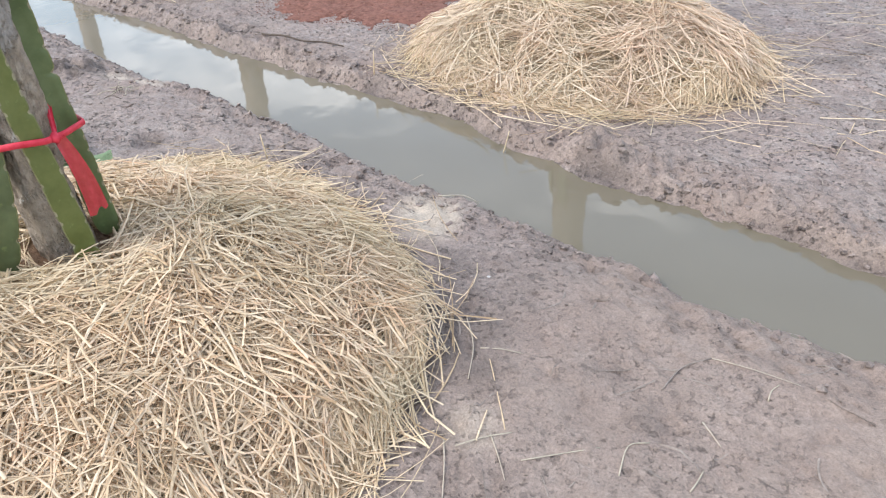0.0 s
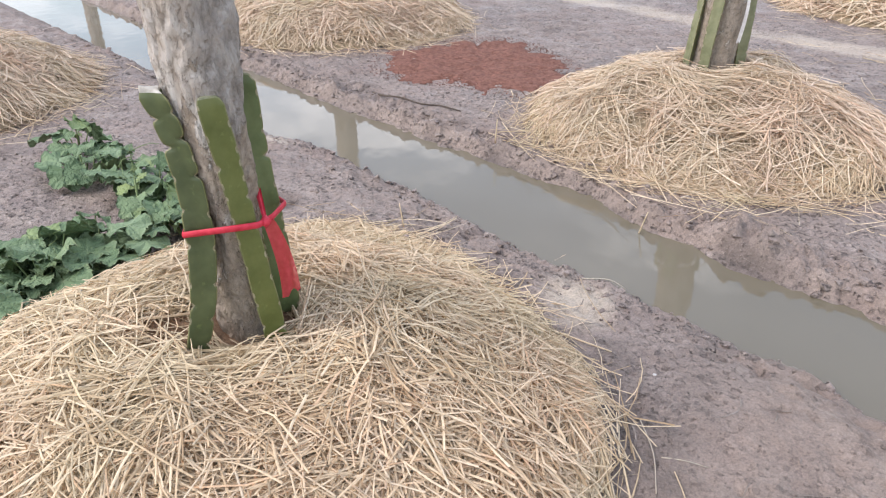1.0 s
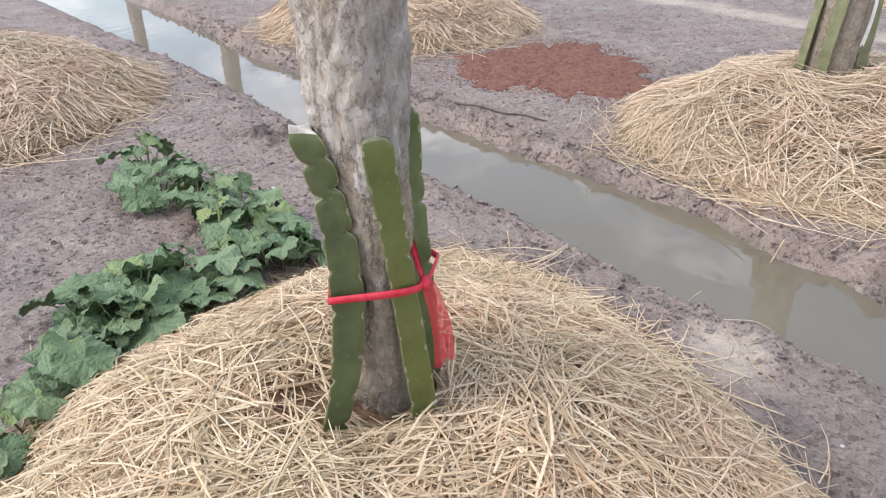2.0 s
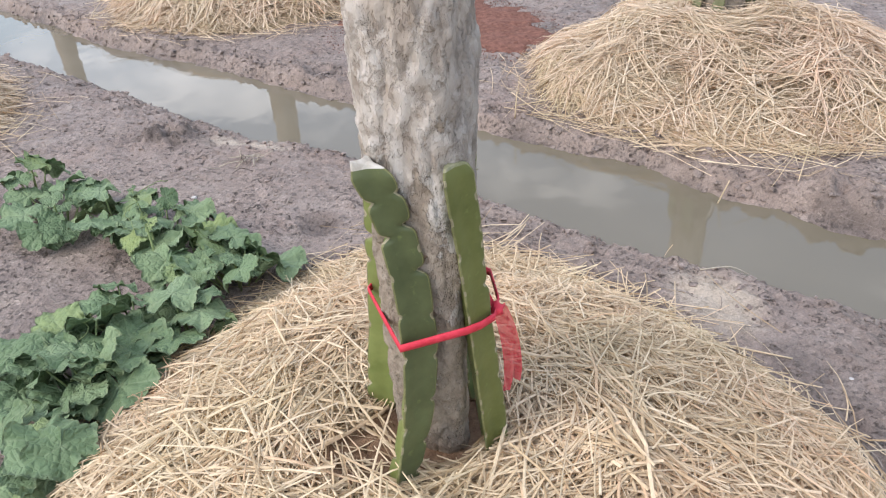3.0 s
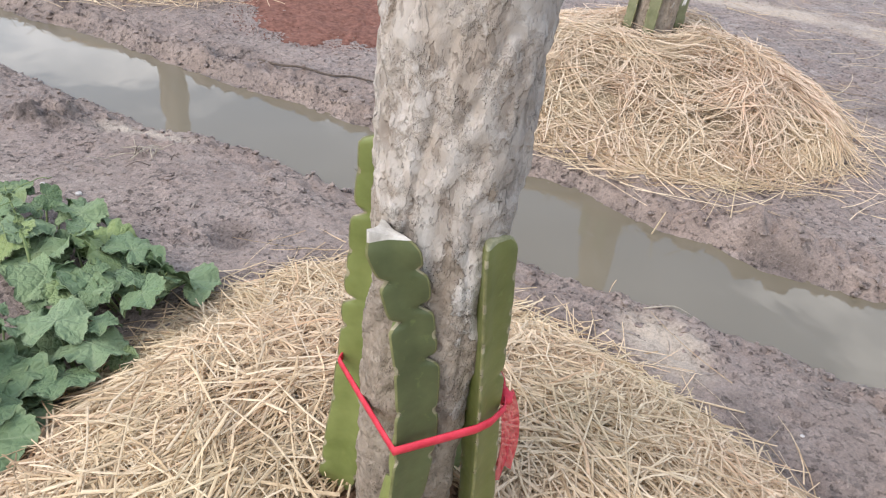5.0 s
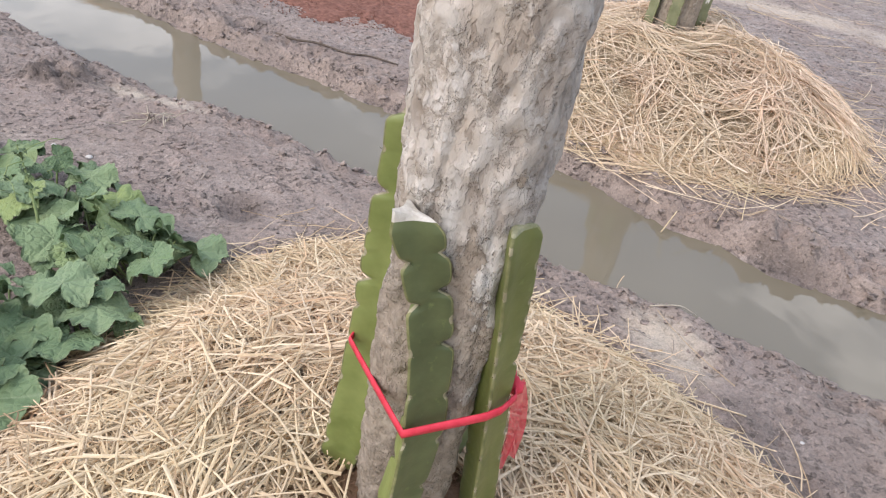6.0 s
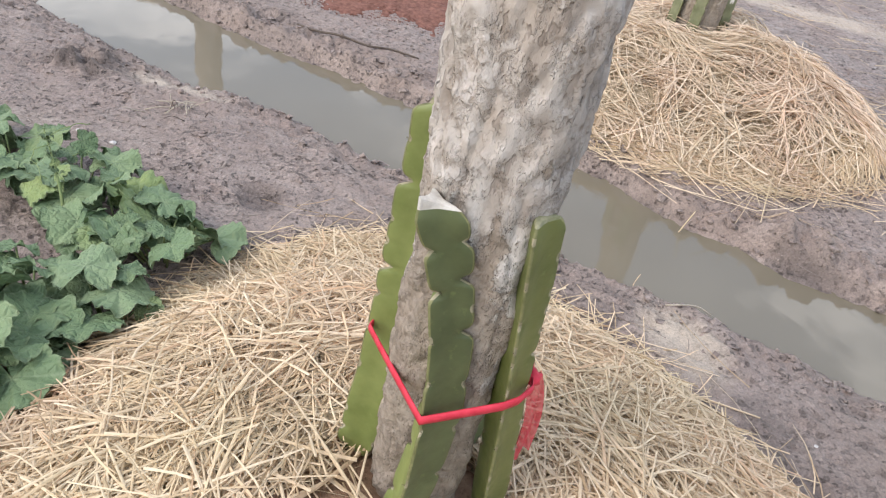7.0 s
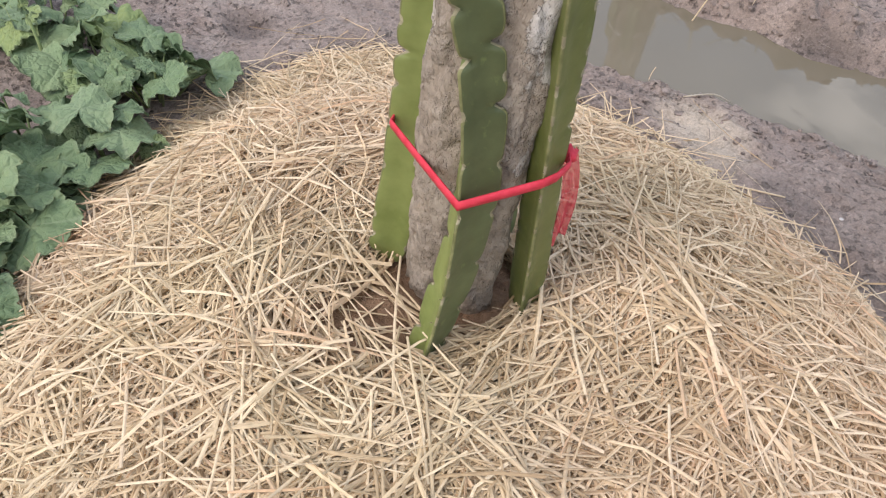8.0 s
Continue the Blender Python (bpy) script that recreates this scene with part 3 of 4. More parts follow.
def build_mound(c, n, k, width, mat, label):
    rnd = np.random.default_rng(100 + c["seed"])
    top = tagged(new("straw_mound"), label, "straw mound", "straw mounds round the posts")
    top.location = (c["x"], c["y"], 0)
    off = np.array([c["x"], c["y"], 0.0])
    m, rings = 96, 34
    ang = np.linspace(0, 2 * np.pi, m, endpoint=False)[None, :]
    rad = np.linspace(0.0, 1.02, rings)[:, None] * c["R"] * swell(ang, c)
    X, Y = c["x"] + rad * np.cos(ang), c["y"] + rad * np.sin(ang)
    Z, q = mound_height(X, Y, c)
    Z = np.where(Z > 0.045, Z - c.get("sunk", 0.016), np.minimum(Z - 0.02, ground_z(X, Y) - 0.012))
    me = mesh_from("matted_core", np.stack([X, Y, Z], -1).reshape(-1, 3) - off, grid_faces(rings, m, True), STRAW_MAT_SHADED)
    part("matted_core", me, top, "matted straw under the loose stalks, gap shade in its colour")
    P = stalk_points(c, n, k, c["stalks"], rnd)
    w = rnd.uniform(0.55, 1.3, len(P)) * width * np.where(rnd.uniform(0, 1, len(P)) < 0.06, 1.3, 1.0)
    part("loose_straw", strand_mesh("loose_straw", P - off, w, mat, rnd), top, "dry pale yellow rice straw stalks", "stuff")
    return top


MAIN = dict(x=-0.920, y=1.51, R=0.805, H=0.31, lobe=(radians(88), 0.25, radians(27)), px=-0.905, py=1.545, bowl=0.075, clear=0.088, seed=1, sunk=0.020, stalks=(0.09, 0.33), rag=0.042, gaps=((-0.215, 1.40, 0.028), (-0.42, 1.28, 0.014), (-0.55, 1.50, 0.013)))
FARM = dict(x=0.65, y=3.76, R=0.865, H=0.32, px=0.655, py=3.86, bowl=0.05, clear=0.085, seed=2, rag=0.070, sunk=0.045, wrap=0.45, cross=0.25, holes=8.0, thin=0.34, bare=0.82, tuck=0.7, fray=0.08, stalks=(0.18, 0.55),
            gaps=((0.24, 3.34, 0.05), (0.36, 3.20, 0.035), (0.60, 3.12, 0.05), (0.12, 3.42, 0.03), (0.86, 3.12, 0.03), (0.45, 3.30, 0.025)))
BACK = dict(x=-1.72, y=6.10, R=1.05, H=0.36, px=-1.74, py=6.21, bowl=0.05, clear=0.085, seed=3, rag=0.06, sunk=0.045, wrap=0.4, holes=7.0, thin=0.45, tuck=0.7, fray=0.08, stalks=(0.2, 0.6))
LEFT = dict(x=-3.74, y=3.78, R=1.09, H=0.34, px=-3.9, py=3.85, bowl=0.05, clear=0.085, seed=4, rag=0.06, sunk=0.045, wrap=0.4, holes=7.0, thin=0.45, tuck=0.7, fray=0.08, stalks=(0.2, 0.6))
REAR = dict(x=3.25, y=7.25, R=1.15, H=0.34, px=3.3, py=7.4, bowl=0.05, clear=0.085, seed=5, rag=0.05, sunk=0.045, holes=6.0, thin=0.45, stalks=(0.2, 0.6))

build_mound(MAIN, 31000, 7, 0.0042, STRAW, "broad low mound of dry yellow rice straw round a post")
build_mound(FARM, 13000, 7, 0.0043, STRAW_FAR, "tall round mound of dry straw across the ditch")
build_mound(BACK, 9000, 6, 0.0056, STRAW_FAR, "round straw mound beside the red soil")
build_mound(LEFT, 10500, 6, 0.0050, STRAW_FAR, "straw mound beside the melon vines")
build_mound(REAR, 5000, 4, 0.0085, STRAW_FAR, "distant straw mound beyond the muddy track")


# ---- posts ----
def post_mesh(name, height, radius, rough, rings, sides, seed, worn=0.0):
    """A weathered post with softly squared section and a flaking, lumpy face; its foot is at the origin."""
    V, wear, plate, bark_shade = [], [], [], []
    shift = Vector((seed, 0.37 * seed, 0))
    for i in range(rings):
        z = -0.3 + (height + 0.3) * i / (rings - 1)
        for j in range(sides):
            a = 2 * math.pi * j / sides
            ca, sa = math.cos(a), math.sin(a)
            f = a + radians(27)
            r = radius * 0.945 / (abs(math.cos(f)) ** 2.9 + abs(math.sin(f)) ** 2.9) ** (1 / 2.9) * (1 - 0.05 * (z - 0.3))
            q = Vector((ca * radius, sa * radius, z)) + shift
            lump = noise.noise(Vector((q.x * 9, q.y * 9, q.z * 3)))
            mid = noise.noise(Vector((q.x * 34, q.y * 34, q.z * 20)))
            flake = noise.noise(Vector((q.x * 62, q.y * 62, q.z * 38)))
            groove = abs(noise.noise(Vector((q.x * 22, q.y * 22, q.z * 4.5))))
            r += rough * (0.55 * lump + 0.32 * mid + 0.5 * max(-0.2, min(0.25, 4 * (flake - 0.12))) - 0.5 * max(0.0, 1 - groove / 0.10))
            gone = max(0.0, math.cos(a - radians(24))) * min(1.0, max(0.0, (0.52 - z + 0.10 * lump) / 0.30))
            corner = max(0.0, math.cos(a - radians(50))) ** 3 * min(1.0, max(0.0, (0.70 - z + 0.12 * lump) / 0.16))
            lev = 2.6 * (noise.noise(Vector((q.x * 44, q.y * 44, q.z * 17))) + 0.55 * noise.noise(Vector((q.x * 95, q.y * 95, q.z * 42 + 7))))
            step = math.floor(lev)
            e = min(1.0, max(0.0, (lev - step - 0.40) / 0.20))
            level = (step + e * e * (3 - 2 * e)) / 2.6
            r += rough * 0.42 * level
            plate.append(min(1.0, max(0.0, 0.5 + 0.55 * level)))
            turn = (math.degrees(a) + 180) % 360 - 180
            # the side away from the sun: rougher, and shaded by its colour
            side = min(1.0, max(0.0, (turn + 84 + 14 * lump) / 18)) * min(1.0, max(0.0, (75 - turn) / 30)) if worn else 0.0
            r += rough * side * (0.55 * noise.noise(Vector((q.x * 30, q.y * 30, q.z * 19 + 3))) - 0.1)
            bark_shade.append(side)
            r -= worn * max(gone, 1.05 * corner)
            flank = max(0.0, math.cos(a - radians(205))) * min(1.0, max(0.0, (0.62 - z + 0.10 * lump) / 0.15))
            wear.append(min(1.0, max(0.0, (0.75 - z) / 0.5) + ((1.4 * corner + 0.7 * flank) if worn else 0.0)))
            V.append((r * ca, r * sa, z))
    F = grid_faces(rings, sides, True).tolist()
    F.append(list(range((rings - 1) * sides, rings * sides)))
    me = mesh_from(name, V, F, POST)
    set_attr(me, "worn", wear)
    set_attr(me, "plate", plate)
    set_attr(me, "bark_shade", bark_shade)
    return me


def lean(x, y, z, dx, dy):
    """A pose with its foot at x, y, z whose up axis moves dx, dy a metre."""
    d = Vector((dx, dy, 1)).normalized()
    return Matrix.Translation((x, y, z)) @ Vector((0, 0, 1)).rotation_difference(d).to_matrix().to_4x4()


main_post = new("field_post", post_mesh("field_post", 1.75, 0.078, 0.0085, 640, 160, 3.3, 0.044))
main_post.matrix_world = lean(-0.9025, 1.57, 0.20, -0.015, -0.106)
tagged(main_post, "weathered pale grey post with a rough flaking face", "post", "field posts")

far_post_mesh = post_mesh("field_post", 1.75, 0.100, 0.006, 120, 40, 7.1)
wide_post_mesh = post_mesh("field_post", 1.75, 0.094, 0.006, 100, 40, 9.4)
for px, py, dx, dy, text in ((0.66, 3.87, 0.03, -0.02, "grey field post with cactus cuttings tied by white cord"),
                             (-1.74, 6.21, 0.0, 0.0, "grey field post in the mound by the red soil"),
                             (-4.2, 8.5, 0.0, 0.0, "grey field post further along the ditch"),
                             (-6.6, 10.8, 0.0, 0.0, "most distant grey field post along the ditch"),
                             (-3.95, 3.85, 0.0, 0.0, "grey field post in the mound by the melon vines")):
    p = new("field_post", far_post_mesh if px > 0 else wide_post_mesh)
    p.matrix_world = lean(px, py, 0.24 if px > -4 else 0.0, dx, dy)
    tagged(p, text, "post", "field posts")


# ---- cactus cuttings ----
def bow(p0, p1, p2, t):
    """A point of the parabola through three points at t = 0, 0.5 and 1."""
    p0, p1, p2 = Vector(p0), Vector(p1), Vector(p2)
    return p0 * (2 * (t - 0.5) * (t - 1)) - p1 * (4 * t * (t - 1)) + p2 * (2 * t * (t - 0.5))


def cutting(path, heading, wing, seed, skin, label, group, notch=0.045, cut_tip=0.0, twist=0.0, deep=0.20, cut=None, side=None):
    """A three-ribbed stem with scalloped wings along path (foot, middle, tip); heading: degrees of the first wing."""
    rnd = random.Random(seed)
    top = tagged(new("cactus_cutting"), label, "cactus cutting", group)
    top.location = path[0]
    length = (Vector(path[2]) - Vector(path[0])).length
    rings = max(30, int(length / 0.0045))
    sets = [[], [], []]
    for wv in range(3):
        at = rnd.uniform(0, notch)
        while at < length + notch:
            sets[wv].append((at, deep * (0.12 + 1.5 * rnd.random() ** 2.2) * (1.25 if at > 0.45 * length else 0.7)))
            at += notch * rnd.uniform(0.55, 1.5)
    V, worn = [], []
    base = Vector(path[0])
    for i in range(rings):
        t = i / (rings - 1)
        p = bow(*path, t) - base
        s = t * length
        end = min(1.0, 0.50 + 0.50 * math.sqrt(min(1.0, s / 0.035))) * (min(1.0, 0.80 + 0.20 * ((length - s) / 0.012)))
        for wv in range(3):
            a = radians(heading + twist * (t - 0.5) + 120 * wv) + 0.06 * math.sin(5 * t + seed)
            bite, close = 0.0, 1.0
            for q, d in sets[wv]:
                gap = s - q
                if -0.02 < gap < 0.05:
                    bite = max(bite, d * (math.exp(-gap / 0.0075) if gap > 0 else math.exp(gap / 0.0028)))
                close = min(close, abs(gap))
            r = wing * end * (1 + 0.04 * math.sin(9 * t + wv + seed) + 0.02 * math.sin(31 * t + 2 * wv + seed))
            rim = r * (1 - bite)
            lip = 0.0036 if close < 0.006 else 0.0016
            ux, uy = math.cos(a), math.sin(a)
            for along, across in ((0.50 * r, -0.20 * r), (rim - lip, -0.0020), (rim, 0.0), (rim - lip, 0.0020), (0.50 * r, 0.20 * r)):
                V.append((p.x + ux * along - uy * across, p.y + uy * along + ux * across, p.z))
            b = a + radians(60)
            V.append((p.x + math.cos(b) * 0.37 * r, p.y + math.sin(b) * 0.37 * r, p.z))
            worn.append(1 if close < 0.006 else 3)
    m = 18
    F = grid_faces(rings, m, True).tolist()
    idx = [worn[3 * (f // m) + (f % m) // 6] if (f % m) % 6 in (1, 2) else 0 for f in range(len(F))]
    # the first rib's left flank, its light put into the colour
    if side:
        idx = [2 if f % m in (14, 15, 16, 17, 0, 1) and v == 0 else v for f, v in enumerate(idx)]
    F.append(list(reversed(range(m))))
    idx.append(0)
    stem = part("stem", mesh_from("stem", V, F, [skin, CORK, side or skin, MARGIN], index=idx), top)
    # the dried cut at the tip
    n0 = (rings - 1) * m
    ring = [Vector(V[n0 + j]) for j in range(m)]
    c = sum(ring, Vector()) / m
    up = (bow(*path, 1.0) - bow(*path, 0.95)).normalized()
    cv = [tuple(v) for v in ring] + [tuple(c + (v - c) * 0.82 + up * (0.003 + cut_tip * max(0.0, 0.2 + (c.x - v.x) / 0.02))) for v in ring] + [tuple(c + up * (0.004 + cut_tip * 0.2))]
    cf = [(j, (j + 1) % m, m + (j + 1) % m, m + j) for j in range(m)] + [(m + j, m + (j + 1) % m, 2 * m) for j in range(m)]
    part("cut_end", mesh_from("cut_end", cv, cf, cut or CUT_GREEN, shade=False), stem, "dried whitish cut end" if cut else "flat dried cut end")
    # small spine cushions in the notches
    sv, sf = [], []
    for wv in range(3):
        a = radians(heading + 120 * wv)
        for q, d in sets[wv]:
            if 0.02 < q < length - 0.01:
                p = bow(*path, q / length) - base
                r = wing * (0.98 - d)
                o = p + Vector((math.cos(a) * r, math.sin(a) * r, 0))
                for h in range(3):
                    tip = o + Vector((math.cos(a + (h - 1) * 0.7), math.sin(a + (h - 1) * 0.7), 0.6)).normalized() * 0.006
                    k = len(sv)
                    sv += [tuple(o + Vector((0.0008, 0, 0))), tuple(o + Vector((-0.0008, 0.0006, 0))), tuple(o + Vector((0, -0.0008, 0.0006))), tuple(tip)]
                    sf += [(k, k + 1, k + 3), (k + 1, k + 2, k + 3), (k + 2, k, k + 3)]
    part("spines", mesh_from("spines", sv, sf, CORK, shade=False), stem, kind="stuff")
    return top


HERE = "cactus cuttings tied to the near post"
cutting(((-1.003, 1.410, 0.200), (-0.942, 1.447, 0.52), (-0.981, 1.447, 0.805)), 230, 0.0305, 3, CACTUS, "dark green three-ribbed cactus cutting with a white dried tip", HERE, 0.056, 0.008, -48, 0.34, CUT_END, CACTUS_PALE_LIT)
cutting(((-0.824, 1.475, 0.22), (-0.852, 1.458, 0.51), (-0.882, 1.438, 0.800)), 245, 0.0275, 5, CACTUS_OLIVE, "straight olive-green cactus cutting with scalloped ribs", HERE, deep=0.15)
cutting(((-1.003, 1.612, 0.24), (-0.972, 1.600, 0.55), (-0.957, 1.585, 0.845)), 178, 0.035, 8, CACTUS_PALE_LIT, "yellow-green cactus cutting with wavy ribs", HERE, 0.062, deep=0.34)
cutting(((-0.836, 1.600, 0.25), (-0.853, 1.578, 0.53), (-0.866, 1.552, 0.81)), 5, 0.031, 11, CACTUS_MID, "dull green cactus cutting behind the ribbon knot", HERE)

THERE = "cactus cuttings tied to the post across the ditch"
for k, (ax, ay, bx, by, h, pale) in enumerate(((0.530, 3.84, 0.575, 3.86, 0.46, 1), (0.590, 3.77, 0.625, 3.775, 0.48, 1), (0.775, 3.84, 0.770, 3.85, 0.46, 1), (0.68, 4.00, 0.68, 3.97, 0.46, 0))):
    cutting(((ax, ay, 0.27), ((ax + bx) / 2, (ay + by) / 2, 0.27 + h / 2), (bx, by, 0.27 + h)), -100 + 40 * k, 0.030, 20 + k, CACTUS_DULL if pale else CACTUS_OLIVE,
            "pale green cactus cutting leaning on its post" if pale else "green cactus cutting leaning on its post", THERE, 0.055)


# ---- ties ----
def band_mesh(name, loop, width, thick, mat):
    """A closed flat band through the points of loop."""
    n = len(loop)
    pts = [Vector(p) for p in loop]
    c = sum(pts, Vector()) / n
    V = []
    for p in pts:
        o = (p - c)
        o.z = 0
        o.normalize()
        for dz, dr in ((-width / 2, 0), (width / 2, 0), (width / 2, thick), (0, thick * 1.6), (-width / 2, thick)):
            V.append(tuple(p + o * dr + Vector((0, 0, dz))))
    F = []
    for i in range(n):
        for j in range(5):
            F.append((i * 5 + j, i * 5 + (j + 1) % 5, ((i + 1) % n) * 5 + (j + 1) % 5, ((i + 1) % n) * 5 + j))
    return mesh_from(name, V, F, mat)


def refine(loop, k):
    out = []
    for i in range(len(loop)):
        a, b = Vector(loop[i]), Vector(loop[(i + 1) % len(loop)])
        out += [tuple(a.lerp(b, j / k)) for j in range(k)]
    return out


def blob(name, mat, size, seed, lumps=0.25):
    bm = bmesh.new()
    bmesh.ops.create_icosphere(bm, subdivisions=2, radius=1.0)
    for v in bm.verts:
        q = 1 + lumps * noise.noise(v.co * 1.7 + Vector((seed, 0, 0)))
        v.co = Vector((v.co.x * size[0], v.co.y * size[1], v.co.z * size[2])) * q
    me = bpy.data.meshes.new(name)
    bm.to_mesh(me)
    bm.free()
    me.materials.append(mat)
    me.polygons.foreach_set("use_smooth", np.ones(len(me.polygons), bool))
    return me


def tail_mesh(name, path, widths, across, mat, seed, wave=0.004):
    """A hanging strip of ribbon with folds; across: its direction."""
    n, m = 16, 7
    ac = Vector(across).normalized()
    V = []
    for i in range(n):
        t = i / (n - 1)
        p = bow(*path, t)
        w = widths[0] + (widths[1] - widths[0]) * t ** 0.7
        for j in range(m):
            s = j / (m - 1) - 0.5
            fold = wave * math.sin(s * 13 + seed + 2 * t) * t
            V.append(tuple(p + ac * (w * s) + ac.cross(Vector((0, 0, 1))) * fold + Vector((0, 0, 0.006 * math.sin(9 * s + seed) * t))))
    me = mesh_from(name, V, grid_faces(n, m), mat)
    return me


def ribbon_tie():
    top = tagged(new("ribbon_tie"), "thin red gauze ribbon tying cuttings to the post, knotted", "ribbon")
    loop = [(-0.964, 1.421, 0.533), (-0.870, 1.426, 0.549), (-0.850, 1.434, 0.549), (-0.827, 1.455, 0.545), (-0.814, 1.50, 0.541), (-0.812, 1.580, 0.533),
            (-0.845, 1.615, 0.53), (-0.93, 1.632, 0.522), (-0.985, 1.625, 0.517), (-1.006, 1.592, 0.514)]
    part("band", band_mesh("band", refine(loop, 4), 0.013, 0.0022, RIBBON), top)
    k = part("knot", blob("knot", RIBBON, (0.010, 0.010, 0.011), 4, 0.5), top)
    k.location = (-0.819, 1.474, 0.543)
    part("tail", tail_mesh("tail", ((-0.815, 1.480, 0.54), (-0.796, 1.490, 0.455), (-0.791, 1.498, 0.365)), (0.022, 0.045), (0.79, 0.39, 0.47), GAUZE, 1.0, 0.006), top, "long sheer red ribbon tail")
    part("tail", tail_mesh("tail", ((-0.819, 1.477, 0.535), (-0.834, 1.506, 0.560), (-0.850, 1.540, 0.585)), (0.009, 0.014), (0.5, 0.8, 0.2), RIBBON, 2.4, 0.002), top, "short upright ribbon end")
    t = tagged(new("cord_tie"), "white cord tied round the cuttings of the post across the ditch", "cord")
    ring = [(0.675 + 0.120 * math.cos(q), 3.865 + 0.115 * math.sin(q), 0.665 + 0.01 * math.sin(2 * q)) for q in [2 * math.pi * i / 28 for i in range(28)]]
    part("band", band_mesh("band", ring, 0.009, 0.003, WHITE_TIE), t)
    part("loose_end", tail_mesh("loose_end", ((0.73, 3.755, 0.66), (0.735, 3.75, 0.55), (0.72, 3.745, 0.42)), (0.014, 0.018), (1, 0.2, 0), WHITE_TIE, 0.4, 0.002), t)


ribbon_tie()


# ---- soil ----
def soil_patch(name, cx, cy, rx, ry, high, mat, label, seed, crumbs, base):
    top = tagged(new(name), label, "soil pile")
    top.location = (cx, cy, 0)
    rings, m = 26, 90
    ang = np.linspace(0, 2 * np.pi, m, endpoint=False)[None, :]
    edge = 1 + 0.16 * np.sin(2 * ang + seed) + 0.10 * np.sin(3 * ang + 2 * seed) + 0.08 * np.sin(7 * ang) + 0.07 * np.sin(13 * ang + seed) + 0.06 * np.sin(23 * ang + 2 * seed) + 0.04 * np.sin(37 * ang)
    rad = np.linspace(0, 1, rings)[:, None]
    X, Y = cx + rad * rx * edge * np.cos(ang), cy + rad * ry * edge * np.sin(ang)
    Z = base(X, Y) + high * (1 - rad ** 2.2) + 0.010 * fbm(X, Y, 16, seed, 3) * (1 - rad ** 6) + 0.009 - 0.024 * rad ** 8
    part("spread", mesh_from("spread", np.stack([X - cx, Y - cy, Z], -1).reshape(-1, 3), grid_faces(rings, m, True), mat), top)
    rnd = np.random.default_rng(seed)
    V, F = [], []
    oct_v = np.array([(1, 0, 0), (0, 1, 0), (-1, 0, 0), (0, -1, 0), (0, 0, 1), (0, 0, -1)], float)
    oct_f = [(0, 1, 4), (1, 2, 4), (2, 3, 4), (3, 0, 4), (1, 0, 5), (2, 1, 5), (3, 2, 5), (0, 3, 5)]
    for q in range(crumbs):
        r, a = rnd.uniform(0, 1.14) ** 0.6, rnd.uniform(0, 2 * np.pi)
        e = 1 + 0.16 * np.sin(2 * a + seed) + 0.10 * np.sin(3 * a + 2 * seed)
        x, y = cx + r * rx * e * np.cos(a), cy + r * ry * e * np.sin(a)
        z = float(base(x, y)) + high * max(0, 1 - r ** 2.2) + 0.005
        s = rnd.uniform(0.0015, 0.0045)
        k = len(V)
        V += (oct_v * s * rnd.uniform(0.6, 1.3, (6, 1)) + [x - cx, y - cy, z]).tolist()
        F += [tuple(k + i for i in f) for f in oct_f]
    part("crumb", mesh_from("crumbs", V, F, mat, shade=False), top, "", "stuff")


soil_patch("red_soil_patch", -0.52, 4.87, 0.56, 0.74, 0.008, RED_SOIL, "spread of crumbly red-brown soil on the grey mud", 2, 4200, ground_z)
soil_patch("brown_soil_patch", -0.975, 1.48, 0.24, 0.21, 0.0, BROWN_SOIL, "bare reddish soil at the foot of the post", 5, 500, lambda x, y: mound_height(x, y, MAIN)[0] - 0.012)


